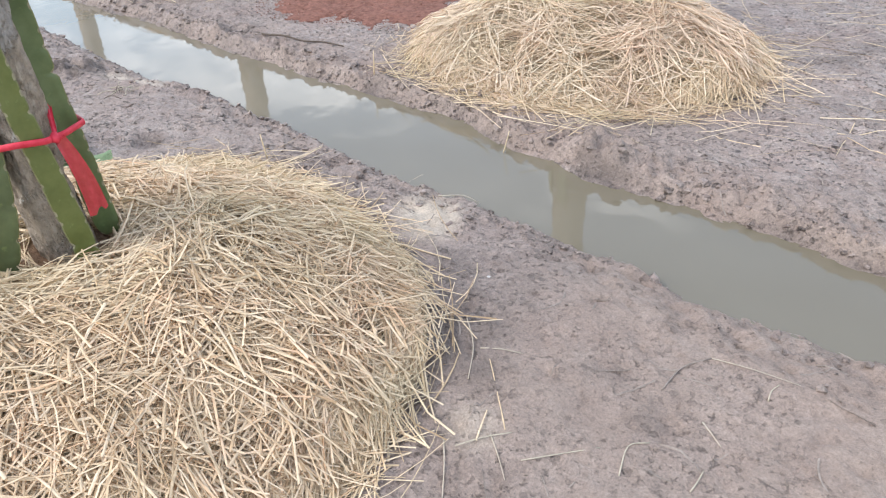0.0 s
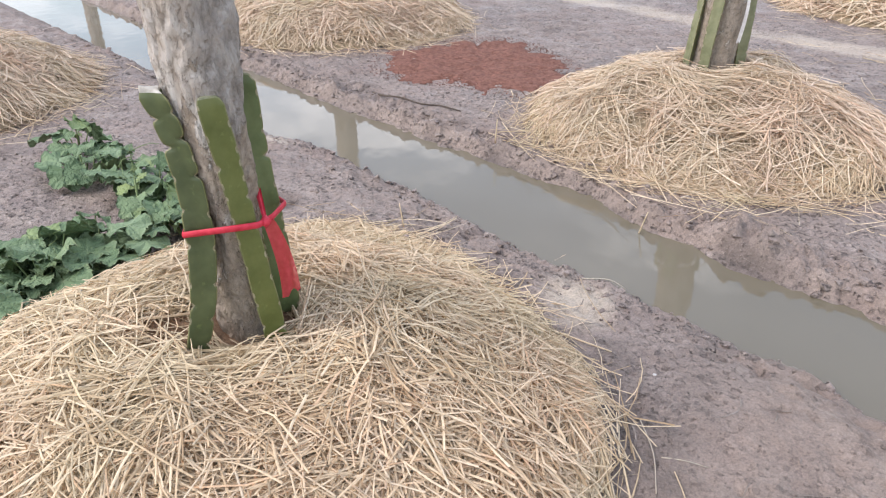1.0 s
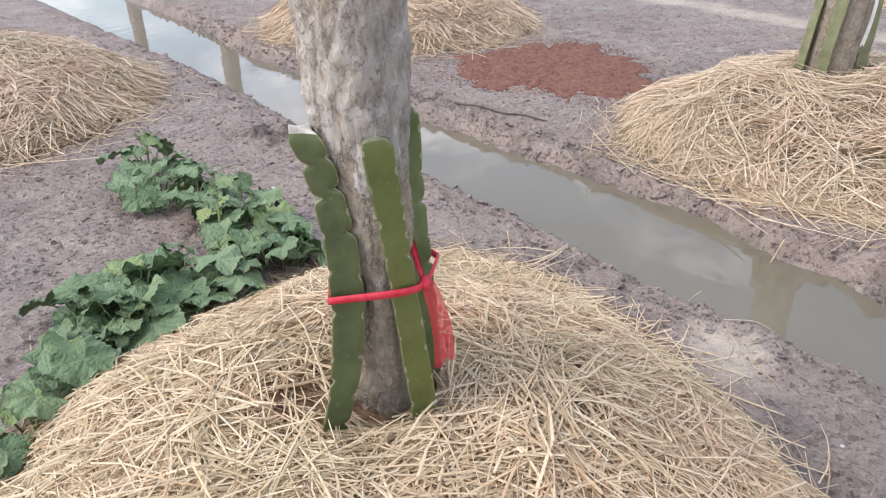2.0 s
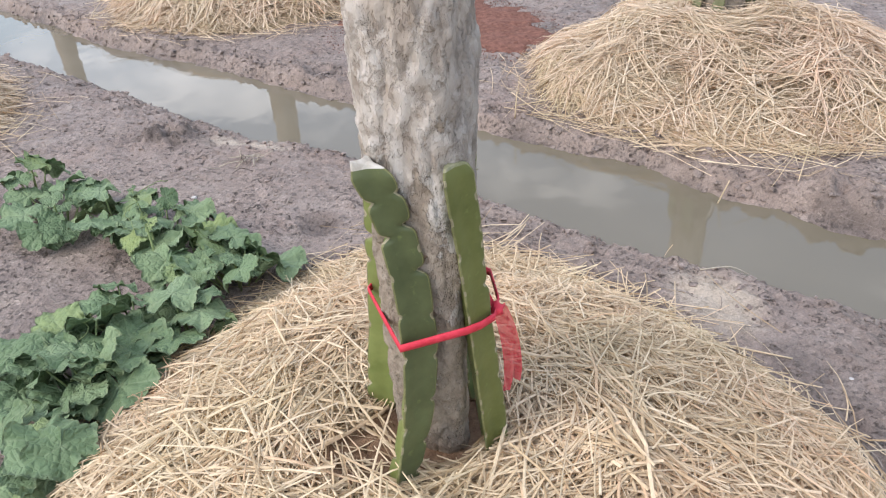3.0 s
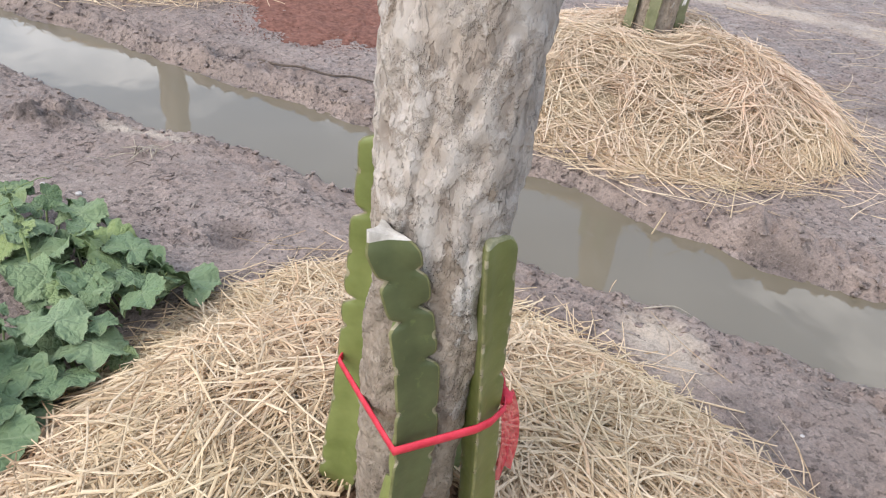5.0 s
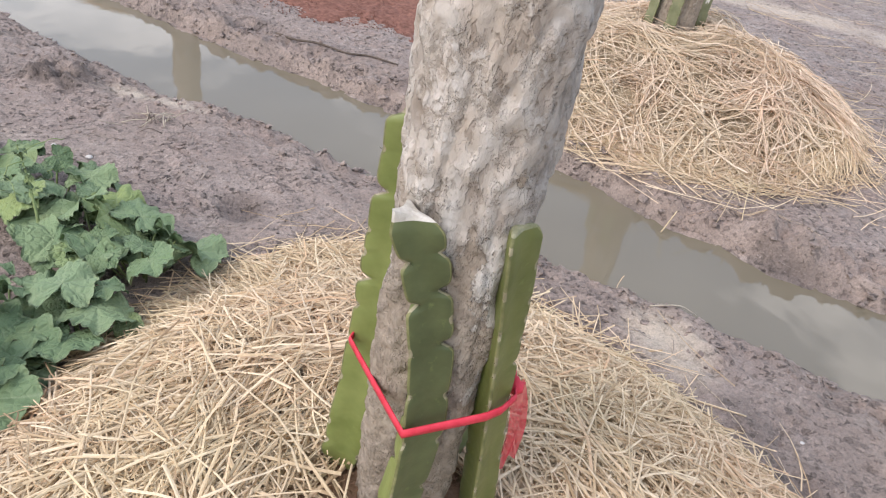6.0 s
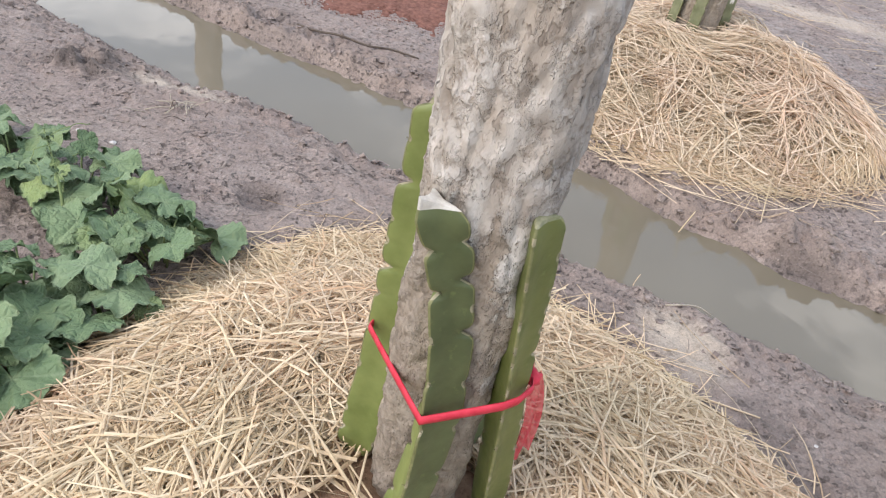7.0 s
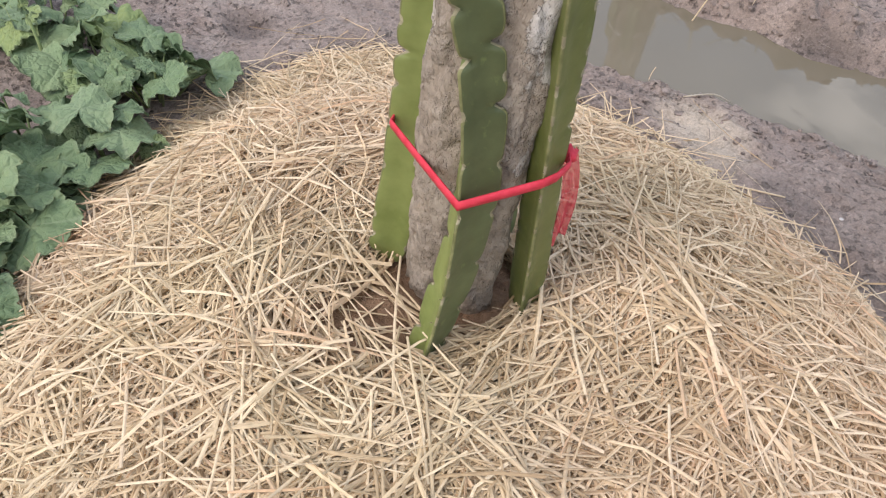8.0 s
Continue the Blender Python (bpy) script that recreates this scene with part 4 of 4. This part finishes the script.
# ---- melon vines ----
def leaf_mesh(seed):
    """A broad, shallowly five-lobed leaf, its stalk end at the origin, along +y; about a decimetre wide."""
    rnd = random.Random(seed)
    rings, m = 8, 84
    V, vein = [], []
    lobes = [radians(a) + rnd.uniform(-0.08, 0.08) for a in (-122, -61, 0, 61, 122)]
    size = [rnd.uniform(0.84, 0.92), rnd.uniform(0.92, 1.02), rnd.uniform(0.95, 1.03), rnd.uniform(0.92, 1.02), rnd.uniform(0.84, 0.92)]
    sinus = rnd.uniform(0.22, 0.36)
    fold, droop, twirl = rnd.uniform(-0.15, 0.25), rnd.uniform(-0.5, 1.6), rnd.uniform(-3, 3)
    for i in range(rings):
        q = (i / (rings - 1)) ** 0.85
        for j in range(m):
            a = -math.pi * 0.965 + 2 * math.pi * 0.965 * j / (m - 1)
            lob = max(b * (1 - sinus + sinus * math.sqrt(max(0.0, 1 - ((a - l) / 0.60) ** 4))) for l, b in zip(lobes, size))
            heel = max(0.0, (abs(a) - 2.45) / 0.6)
            edge = 0.058 * lob * (1 - 0.55 * heel * heel) * (1 + 0.016 * math.sin(19 * a + seed) + 0.010 * math.sin(37 * a) + 0.03 * math.sin(2 * a + 2 * seed))
            r = edge * q
            near = min(abs(a - l) for l in lobes)
            x, y = r * math.sin(a), r * math.cos(a) + 0.006
            z = fold * abs(x) - droop * (0.6 * x * x + y * abs(y)) + twirl * x * y
            z += 0.0065 * q ** 3 * math.sin(4 * a + seed) + 0.0035 * q ** 3 * math.sin(9 * a + 3 * seed) + 0.0022 * q ** 4 * math.sin(21 * a + seed)
            z += 0.0060 * q * min(1.0, near / 0.30) - 0.006 * q ** 3
            z += 0.017 * q * noise.noise(Vector((x * 19 + 5 * seed, y * 19, 0.5))) + 0.0028 * q * noise.noise(Vector((x * 90, y * 90 + 3 * seed, 1.5)))
            V.append((x, y, z))
            wide = 0.018 + 0.014 / (q + 0.15)
            vein.append(max(0.0, 1 - near / wide) * 0.42 + (0.30 if i == rings - 1 else 0) if q > 0 else 0.3)
    F = grid_faces(rings, m)
    V2 = [(x, y, z - 0.0009) for x, y, z in V]
    n = len(V)
    faces = F.tolist() + [[n + b for b in reversed(f)] for f in F.tolist()]
    edge = [(rings - 1) * m + j for j in range(m)]
    faces += [[edge[j + 1], edge[j], n + edge[j], n + edge[j + 1]] for j in range(m - 1)]
    me = mesh_from("leaf", V + V2, faces, LEAF)
    set_attr(me, "vein", vein + vein)
    return me


LEAVES = [leaf_mesh(s) for s in range(8)]


def melon_vine(spots, seed, label):
    """spots: (x, y, radius, leaves) along the vine."""
    rnd = random.Random(seed)
    top = tagged(new("melon_vine"), label, "melon vine", "melon vines")
    top.location = (spots[0][0], spots[0][1], 0)
    off = Vector(top.location)
    line = [Vector((x, y, float(ground_z(x, y)) + 0.012)) - off for x, y, _, _ in spots]
    pts = []
    for a, b in zip(line, line[1:]):
        pts += [a.lerp(b, k / 5) + Vector((rnd.uniform(-1, 1), rnd.uniform(-1, 1), 0)) * 0.012 for k in range(5)]
    pts.append(line[-1])
    vs, fs = tube(pts, [0.0042] * len(pts), 6)
    stem = part("main_stem", mesh_from("main_stem", vs, fs, VINE), top)
    for x, y, r, count in spots:
        count = int(count * 1.08)
        for q in range(count):
            a, d = 2.4 * q + rnd.uniform(-0.5, 0.5), r * math.sqrt((q + 0.5) / count) * rnd.uniform(0.85, 1.1)
            lx, ly = x + d * math.cos(a), y + d * math.sin(a)
            mh = float(mound_height(np.array(lx), np.array(ly), MAIN)[0])
            floor = max(float(ground_z(lx, ly)), mh)
            h = floor + rnd.uniform(0.07, 0.16) * (1.15 - 0.5 * d / max(r, 0.01))
            o = part("leaf", LEAVES[rnd.randrange(8)], top)
            s = rnd.choice((rnd.uniform(0.65, 1.0), rnd.uniform(1.1, 1.6), rnd.uniform(1.1, 1.6)))
            out = math.degrees(math.atan2(ly - y, lx - x)) - 90
            m = pose(lx - off.x, ly - off.y, h, rnd.uniform(-48, 18), rnd.uniform(-28, 28), out + rnd.uniform(-75, 75))
            o.matrix_basis = m @ Matrix.Scale(s, 4)
            root = Vector((x + 0.4 * (lx - x), y + 0.4 * (ly - y), floor + 0.004)) - off
            tip = Vector((lx, ly, h)) - off
            midp = root.lerp(tip, 0.5) + Vector((0, 0, 0.012))
            vs, fs = tube([root, midp, tip], [0.0032, 0.0027, 0.0022], 5)
            part("leaf_stalk", mesh_from("leaf_stalk", vs, fs, VINE), top)
    # a curling tendril
    x, y, r, _ = spots[len(spots) // 2]
    c = Vector((x, y, 0.1)) - off
    coil = [c + Vector((0.02 * t + 0.01 * math.cos(5 * t), 0.015 * t + 0.01 * math.sin(5 * t), 0.03 * t)) for t in [k * 0.12 for k in range(20)]]
    vs, fs = tube(coil, [0.0012] * len(coil), 4)
    part("tendril", mesh_from("tendril", vs, fs, VINE), stem)
    return top


def young_shoot(vine, path, tendrils):
    """A raised growing tip with small leaves along it and thin curling tendrils."""
    off = Vector(vine.location)
    rnd = random.Random(31)
    pts = [bow(*path, t / 12) - off for t in range(13)]
    vs, fs = tube(pts, [0.0042 - 0.0002 * k for k in range(13)], 6)
    shoot = part("shoot", mesh_from("shoot", vs, fs, VINE), vine, "raised young shoot with small leaves")
    for k in range(9):
        t = 0.45 + 0.55 * k / 8
        p = bow(*path, t) - off
        o = part("young_leaf", LEAVES[k % 8], shoot)
        o.matrix_basis = pose(p.x, p.y, p.z, rnd.uniform(-20, 40), rnd.uniform(-35, 35), 137 * k) @ Matrix.Scale(rnd.uniform(0.22, 0.42) * (1.25 - 0.5 * t), 4)
    for a, b, c in tendrils:
        line = [bow(a, b, c, t / 14) - off + Vector((0.006 * math.sin(t * 1.3), 0.006 * math.cos(t * 1.3), 0)) * (t / 14) for t in range(15)]
        vs, fs = tube(line, [0.0013] * 15, 4)
        part("tendril", mesh_from("tendril", vs, fs, VINE), shoot)


long_vine = melon_vine([(-2.22, 3.05, 0.10, 7), (-2.06, 2.82, 0.15, 12), (-1.86, 2.76, 0.14, 11), (-1.68, 2.66, 0.15, 12), (-1.53, 2.46, 0.14, 12), (-1.42, 2.38, 0.13, 13)], 1,
           "sprawling melon vine with broad grey-green lobed leaves")
young_shoot(long_vine, ((-1.655, 2.47, 0.06), (-1.67, 2.51, 0.17), (-1.70, 2.57, 0.25)),
            (((-1.69, 2.55, 0.235), (-1.64, 2.58, 0.255), (-1.60, 2.60, 0.25)), ((-1.685, 2.54, 0.22), (-1.72, 2.52, 0.20), (-1.68, 2.48, 0.16))))
melon_vine([(-1.50, 2.14, 0.11, 8), (-1.66, 2.17, 0.13, 11), (-1.74, 2.04, 0.14, 12), (-1.68, 1.94, 0.11, 9), (-1.87, 2.00, 0.08, 5)], 2,
           "melon vine with wavy green leaves beside the straw")
melon_vine([(-1.73, 1.80, 0.09, 7), (-1.69, 1.70, 0.08, 6), (-1.74, 1.60, 0.09, 6), (-1.70, 1.44, 0.08, 5)], 3,
           "short melon runner with green leaves at the edge of the straw")


# ---- loose stalks, twigs, clods and pebbles on the mud ----
def stray_straw():
    rnd = np.random.default_rng(7)
    P = []
    for c, n in ((MAIN, 1900), (FARM, 2300), (BACK, 900), (LEFT, 900), (REAR, 150)):
        a = rnd.uniform(0, 2 * np.pi, n)
        r = c["R"] * swell(a, c) * (0.90 + np.where(rnd.uniform(0, 1, n) < 0.80, np.abs(rnd.normal(0, 0.075, n)), np.abs(rnd.normal(0, 0.15, n))))
        x, y = c["x"] + r * np.cos(a), c["y"] + r * np.sin(a)
        w, L = a + np.pi / 2 + rnd.normal(0, 0.6, n), rnd.uniform(0.06, 0.34, n)
        s = np.linspace(-0.5, 0.5, 5)[None, :] * L[:, None]
        b = rnd.normal(0, 1.0, n)[:, None] * s * s
        px = x[:, None] + np.cos(w)[:, None] * s - np.sin(w)[:, None] * b
        py = y[:, None] + np.sin(w)[:, None] * s + np.cos(w)[:, None] * b
        h, _ = mound_height(px, py, c)
        g = np.maximum(ground_z(px, py), h)
        pz = np.maximum(g.mean(1)[:, None] * 0.1 + g * 0.9, g) + rnd.uniform(0.002, 0.007, n)[:, None]
        keep = ~(np.minimum(*ditch(px, py)) > -0.01).any(1)
        P.append(np.stack([px, py, pz], -1)[keep])
    # longer stalks fallen from the far mounds onto the bank
    for c, n, lo, hi in ((FARM, 260, -2.9, -0.2), (BACK, 160, -2.9, -0.3), (LEFT, 140, -2.2, 0.3)):
        a, r = rnd.uniform(lo, hi, n), c["R"] * (0.93 + np.abs(rnd.normal(0, 0.12, n)))
        x, y = c["x"] + r * np.cos(a), c["y"] + r * np.sin(a)
        w, L = a + np.pi / 2 + rnd.normal(0, 0.75, n), rnd.uniform(0.15, 0.55, n)
        s = np.linspace(-0.5, 0.5, 5)[None, :] * L[:, None]
        px, py = x[:, None] + np.cos(w)[:, None] * s, y[:, None] + np.sin(w)[:, None] * s + rnd.normal(0, 0.3, n)[:, None] * s * s
        g = np.maximum(ground_z(px, py), mound_height(px, py, c)[0])
        pz = np.maximum(g.mean(1)[:, None] * 0.5 + g * 0.5, g) + rnd.uniform(0.004, 0.014, n)[:, None]
        keep = ~(np.minimum(*ditch(px, py)) > 0.02).any(1)
        P.append(np.stack([px, py, pz], -1)[keep])
    # and those strewn thinly over the field beyond
    n = 330
    x, y, w, L = rnd.uniform(0.9, 3.6, n), rnd.uniform(2.4, 6.8, n), rnd.normal(-0.6, 0.7, n), rnd.uniform(0.08, 0.5, n)
    s = np.linspace(-0.5, 0.5, 5)[None, :] * L[:, None]
    px, py = x[:, None] + np.cos(w)[:, None] * s, y[:, None] + np.sin(w)[:, None] * s + rnd.normal(0, 0.8, n)[:, None] * s * s
    P.append(np.stack([px, py, ground_z(px, py) + 0.006], -1)[~(np.minimum(*ditch(px, py)) > -0.02).any(1)])
    P = np.concatenate(P)
    ob = new("stray_straw", strand_mesh("stray_straw", P, rnd.uniform(0.002, 0.0045, len(P)), STRAW, rnd))
    tagged(ob, "single straw stalks strewn on the mud round the mounds", "straw", kind="stuff")


stray_straw()


def muddy_stems():
    """Old stems trodden into the mud, of nearly its colour."""
    rnd = np.random.default_rng(19)
    n = 900
    x, y = rnd.uniform(-2.2, 1.9, n), rnd.uniform(0.75, 5.2, n)
    w, L = rnd.uniform(0, 2 * np.pi, n), rnd.uniform(0.015, 0.12, n)
    s = np.linspace(-0.5, 0.5, 6)[None, :] * L[:, None]
    b = rnd.normal(0, 4.0, n)[:, None] * s * s
    px = x[:, None] + np.cos(w)[:, None] * s - np.sin(w)[:, None] * b
    py = y[:, None] + np.sin(w)[:, None] * s + np.cos(w)[:, None] * b
    pz = ground_z(px, py) + 0.0015
    keep = ~(np.minimum(*ditch(px, py)) > 0.0).any(1)
    for c in (MAIN, FARM):
        keep &= (np.hypot(px - c["x"], py - c["y"]) > 0.97 * c["R"] * swell(np.arctan2(py - c["y"], px - c["x"]), c)).all(1)
    P = np.stack([px, py, pz], -1)[keep]
    ob = new("trodden_stems", strand_mesh("trodden_stems", P, rnd.uniform(0.002, 0.0055, len(P)), MUDDY, rnd))
    tagged(ob, "old mud-coated stems trodden into the wet mud", "straw", kind="stuff")


muddy_stems()


def rod(name, points, radius, mat, label, category, group=""):
    pts = []
    for i in range(len(points) - 1):
        a, b = Vector(points[i]), Vector(points[i + 1])
        pts += [a.lerp(b, k / 4) for k in range(4)]
    pts.append(Vector(points[-1]))
    for _ in range(2):
        pts = [pts[0]] + [(pts[i - 1] + 2 * pts[i] + pts[i + 1]) / 4 for i in range(1, len(pts) - 1)] + [pts[-1]]
    c = pts[0].copy()
    vs, fs = tube([p - c for p in pts], [radius * (1 - 0.4 * i / len(pts)) for i in range(len(pts))], 6)
    ob = new(name, mesh_from(name, vs, fs, mat))
    ob.location = c
    return tagged(ob, label, category, group)


def on_mud(x, y, up=0.004):
    return (x, y, float(ground_z(x, y)) + up)


rod("twig", [on_mud(-1.10, 4.16), on_mud(-1.01, 4.03, 0.006), on_mud(-0.92, 4.02, 0.012), on_mud(-0.80, 3.935, 0.004), on_mud(-0.70, 3.945, 0.008), on_mud(-0.58, 3.86)], 0.0065, TWIG, "dark bare twig lying on the far bank", "twig")
rod("twig", [on_mud(-0.08, 2.27), on_mud(0.01, 2.262, 0.012), on_mud(0.06, 2.245, 0.02)], 0.0022, STRAW_DULL, "thin pale twig at the edge of the water", "twig")
for a, b, c in (((-1.56, 3.26), (-1.50, 3.22), (-1.43, 3.24)), ((-1.53, 3.17), (-1.49, 3.21), (-1.47, 3.27)), ((-1.60, 3.21), (-1.55, 3.19), (-1.51, 3.20)), ((-1.46, 3.17), (-1.47, 3.22), (-1.44, 3.27))):
    rod("twig", [on_mud(*a), on_mud(*b, 0.025), on_mud(*c, 0.012)], 0.0022, STRAW_DULL, "thin dead pale twig in the mud of the bank", "twig", "dead twigs on the near bank")
twigs = random.Random(23)
for k in range(14):
    x, y, a, far = twigs.gauss(-1.50, 0.045), twigs.gauss(3.22, 0.04), twigs.uniform(0, 6.28), twigs.uniform(0.03, 0.075)
    bx, by = x + far * math.cos(a), y + far * math.sin(a)
    rod("twig", [on_mud(x, y, 0.002), on_mud((x + bx) / 2, (y + by) / 2, twigs.uniform(0.012, 0.035)), on_mud(bx, by, twigs.uniform(0.004, 0.03))], 0.0016, STRAW_DULL if k % 3 else TWIG,
        "thin dead pale twig in the mud of the bank" if k % 3 else "thin dead dark twig in the mud of the bank", "twig", "dead twigs on the near bank")
rod("straw_stalk", [on_mud(-0.20, 1.92, 0.01), on_mud(-0.04, 1.843)], 0.003, STRAW, "long pale straw stalk reaching from the mound onto mud", "straw")
rod("straw_stalk", [on_mud(-0.39, 3.47, 0.0), (-0.385, 3.46, 0.10)], 0.0035, STRAW, "straw stalk standing upright in the far bank", "straw")
rod("straw_stalk", [on_mud(-0.70, 2.52, 0.0), (-0.715, 2.53, 0.09)], 0.003, STRAW, "bent straw stalk standing at the edge of the mound", "straw")
rod("straw_stalk", [on_mud(0.17, 2.70, 0.0), (0.19, 2.68, 0.025)], 0.003, STRAW, "short pale stub of straw stuck in the far bank", "straw")


STEMS = (((0.417, 1.321), (0.479, 1.393), (0.554, 1.414), 0.0036), ((0.554, 1.414), (0.631, 1.372), (0.717, 1.32), 0.0022), ((0.475, 1.224), (0.483, 1.19), (0.492, 1.158), 0.003),
         ((0.09, 1.129), (0.17, 1.142), (0.251, 1.158), 0.0025), ((0.034, 1.196), (0.046, 1.14), (0.055, 1.085), 0.003), ((0.273, 1.087), (0.304, 1.163), (0.353, 1.17), 0.0028),
         ((0.401, 1.055), (0.42, 1.074), (0.438, 1.098), 0.003), ((-0.062, 1.189), (-0.06, 1.12), (-0.065, 1.045), 0.003), ((-0.039, 1.167), (0.02, 1.184), (0.077, 1.195), 0.0028),
         ((-0.004, 1.586), (0.013, 1.478), (-0.007, 1.353), 0.003), ((0.026, 1.467), (0.075, 1.458), (0.124, 1.446), 0.0025), ((0.635, 1.284), (0.65, 1.31), (0.674, 1.326), 0.003))
for a, b, c, thick in STEMS:
    rod("straw_stalk", [on_mud(*a, 0.002), on_mud(*b, 0.004), on_mud(*c, 0.002)], thick * 0.62, STRAW_DULL if thick < 0.0035 else MUDDY, "dry straw stalk lying loose on the mud", "straw", "stalks on the near mud")


def clods():
    rnd = np.random.default_rng(12)
    bm = bmesh.new()
    bmesh.ops.create_icosphere(bm, subdivisions=1, radius=1.0)
    bv = np.array([v.co[:] for v in bm.verts])
    bf = np.array([[v.index for v in f.verts] for f in bm.faces])
    bm.free()
    V, F, k = [], [], 0
    while k < 7000:
        x = rnd.uniform(-3.6, 2.2)
        if k < 220 or rnd.uniform() < 0.5:
            far = rnd.uniform() < 0.68
            y = float(np.interp(x, FAR_X, FAR_Y)) + abs(rnd.normal(0.06, 0.12)) if far else float(np.interp(x, NEAR_X, NEAR_Y)) - abs(rnd.normal(0.08, 0.14))
        elif rnd.uniform() < 0.7:
            x, y = rnd.uniform(-2.7, 0.0), rnd.uniform(2.3, 5.6)
        else:
            y = rnd.uniform(0.6, 6.0)
        if min(*ditch(x, y)) > 0.0:
            continue
        s = rnd.uniform(0.0020, 0.0048) * (2.6 if rnd.uniform() < 0.07 else 1.0)
        if k < 220:
            s = rnd.uniform(0.007, 0.017)
        v = bv * s * rnd.uniform(0.5, 1.5, (len(bv), 1)) * [1.2, 1.1, 0.8]
        V.append(v + [x, y, float(ground_z(x, y)) + 0.15 * s])
        F.append(bf + k * len(bv))
        k += 1
    me = mesh_from("mud_clods", np.concatenate(V), np.concatenate(F), MUD, shade=False)
    set_attr(me, "dry", np.zeros(len(me.vertices)))
    set_attr(me, "dark_mud", np.zeros(len(me.vertices)))
    tagged(new("mud_clods", me), "small lumps of grey mud along the banks", "clods", kind="stuff")


clods()
for k, (x, y, s) in enumerate(((-1.646, 2.95, 0.011), (-1.76, 3.02, 0.008), (0.062, 1.765, 0.006))):
    o = tagged(new("pebble", blob("pebble", PEBBLE, (s, s * 0.8, s * 0.6), k)), "small pale pebble lying on the mud", "pebble", "pebbles")
    o.location = on_mud(x, y, s * 0.3)
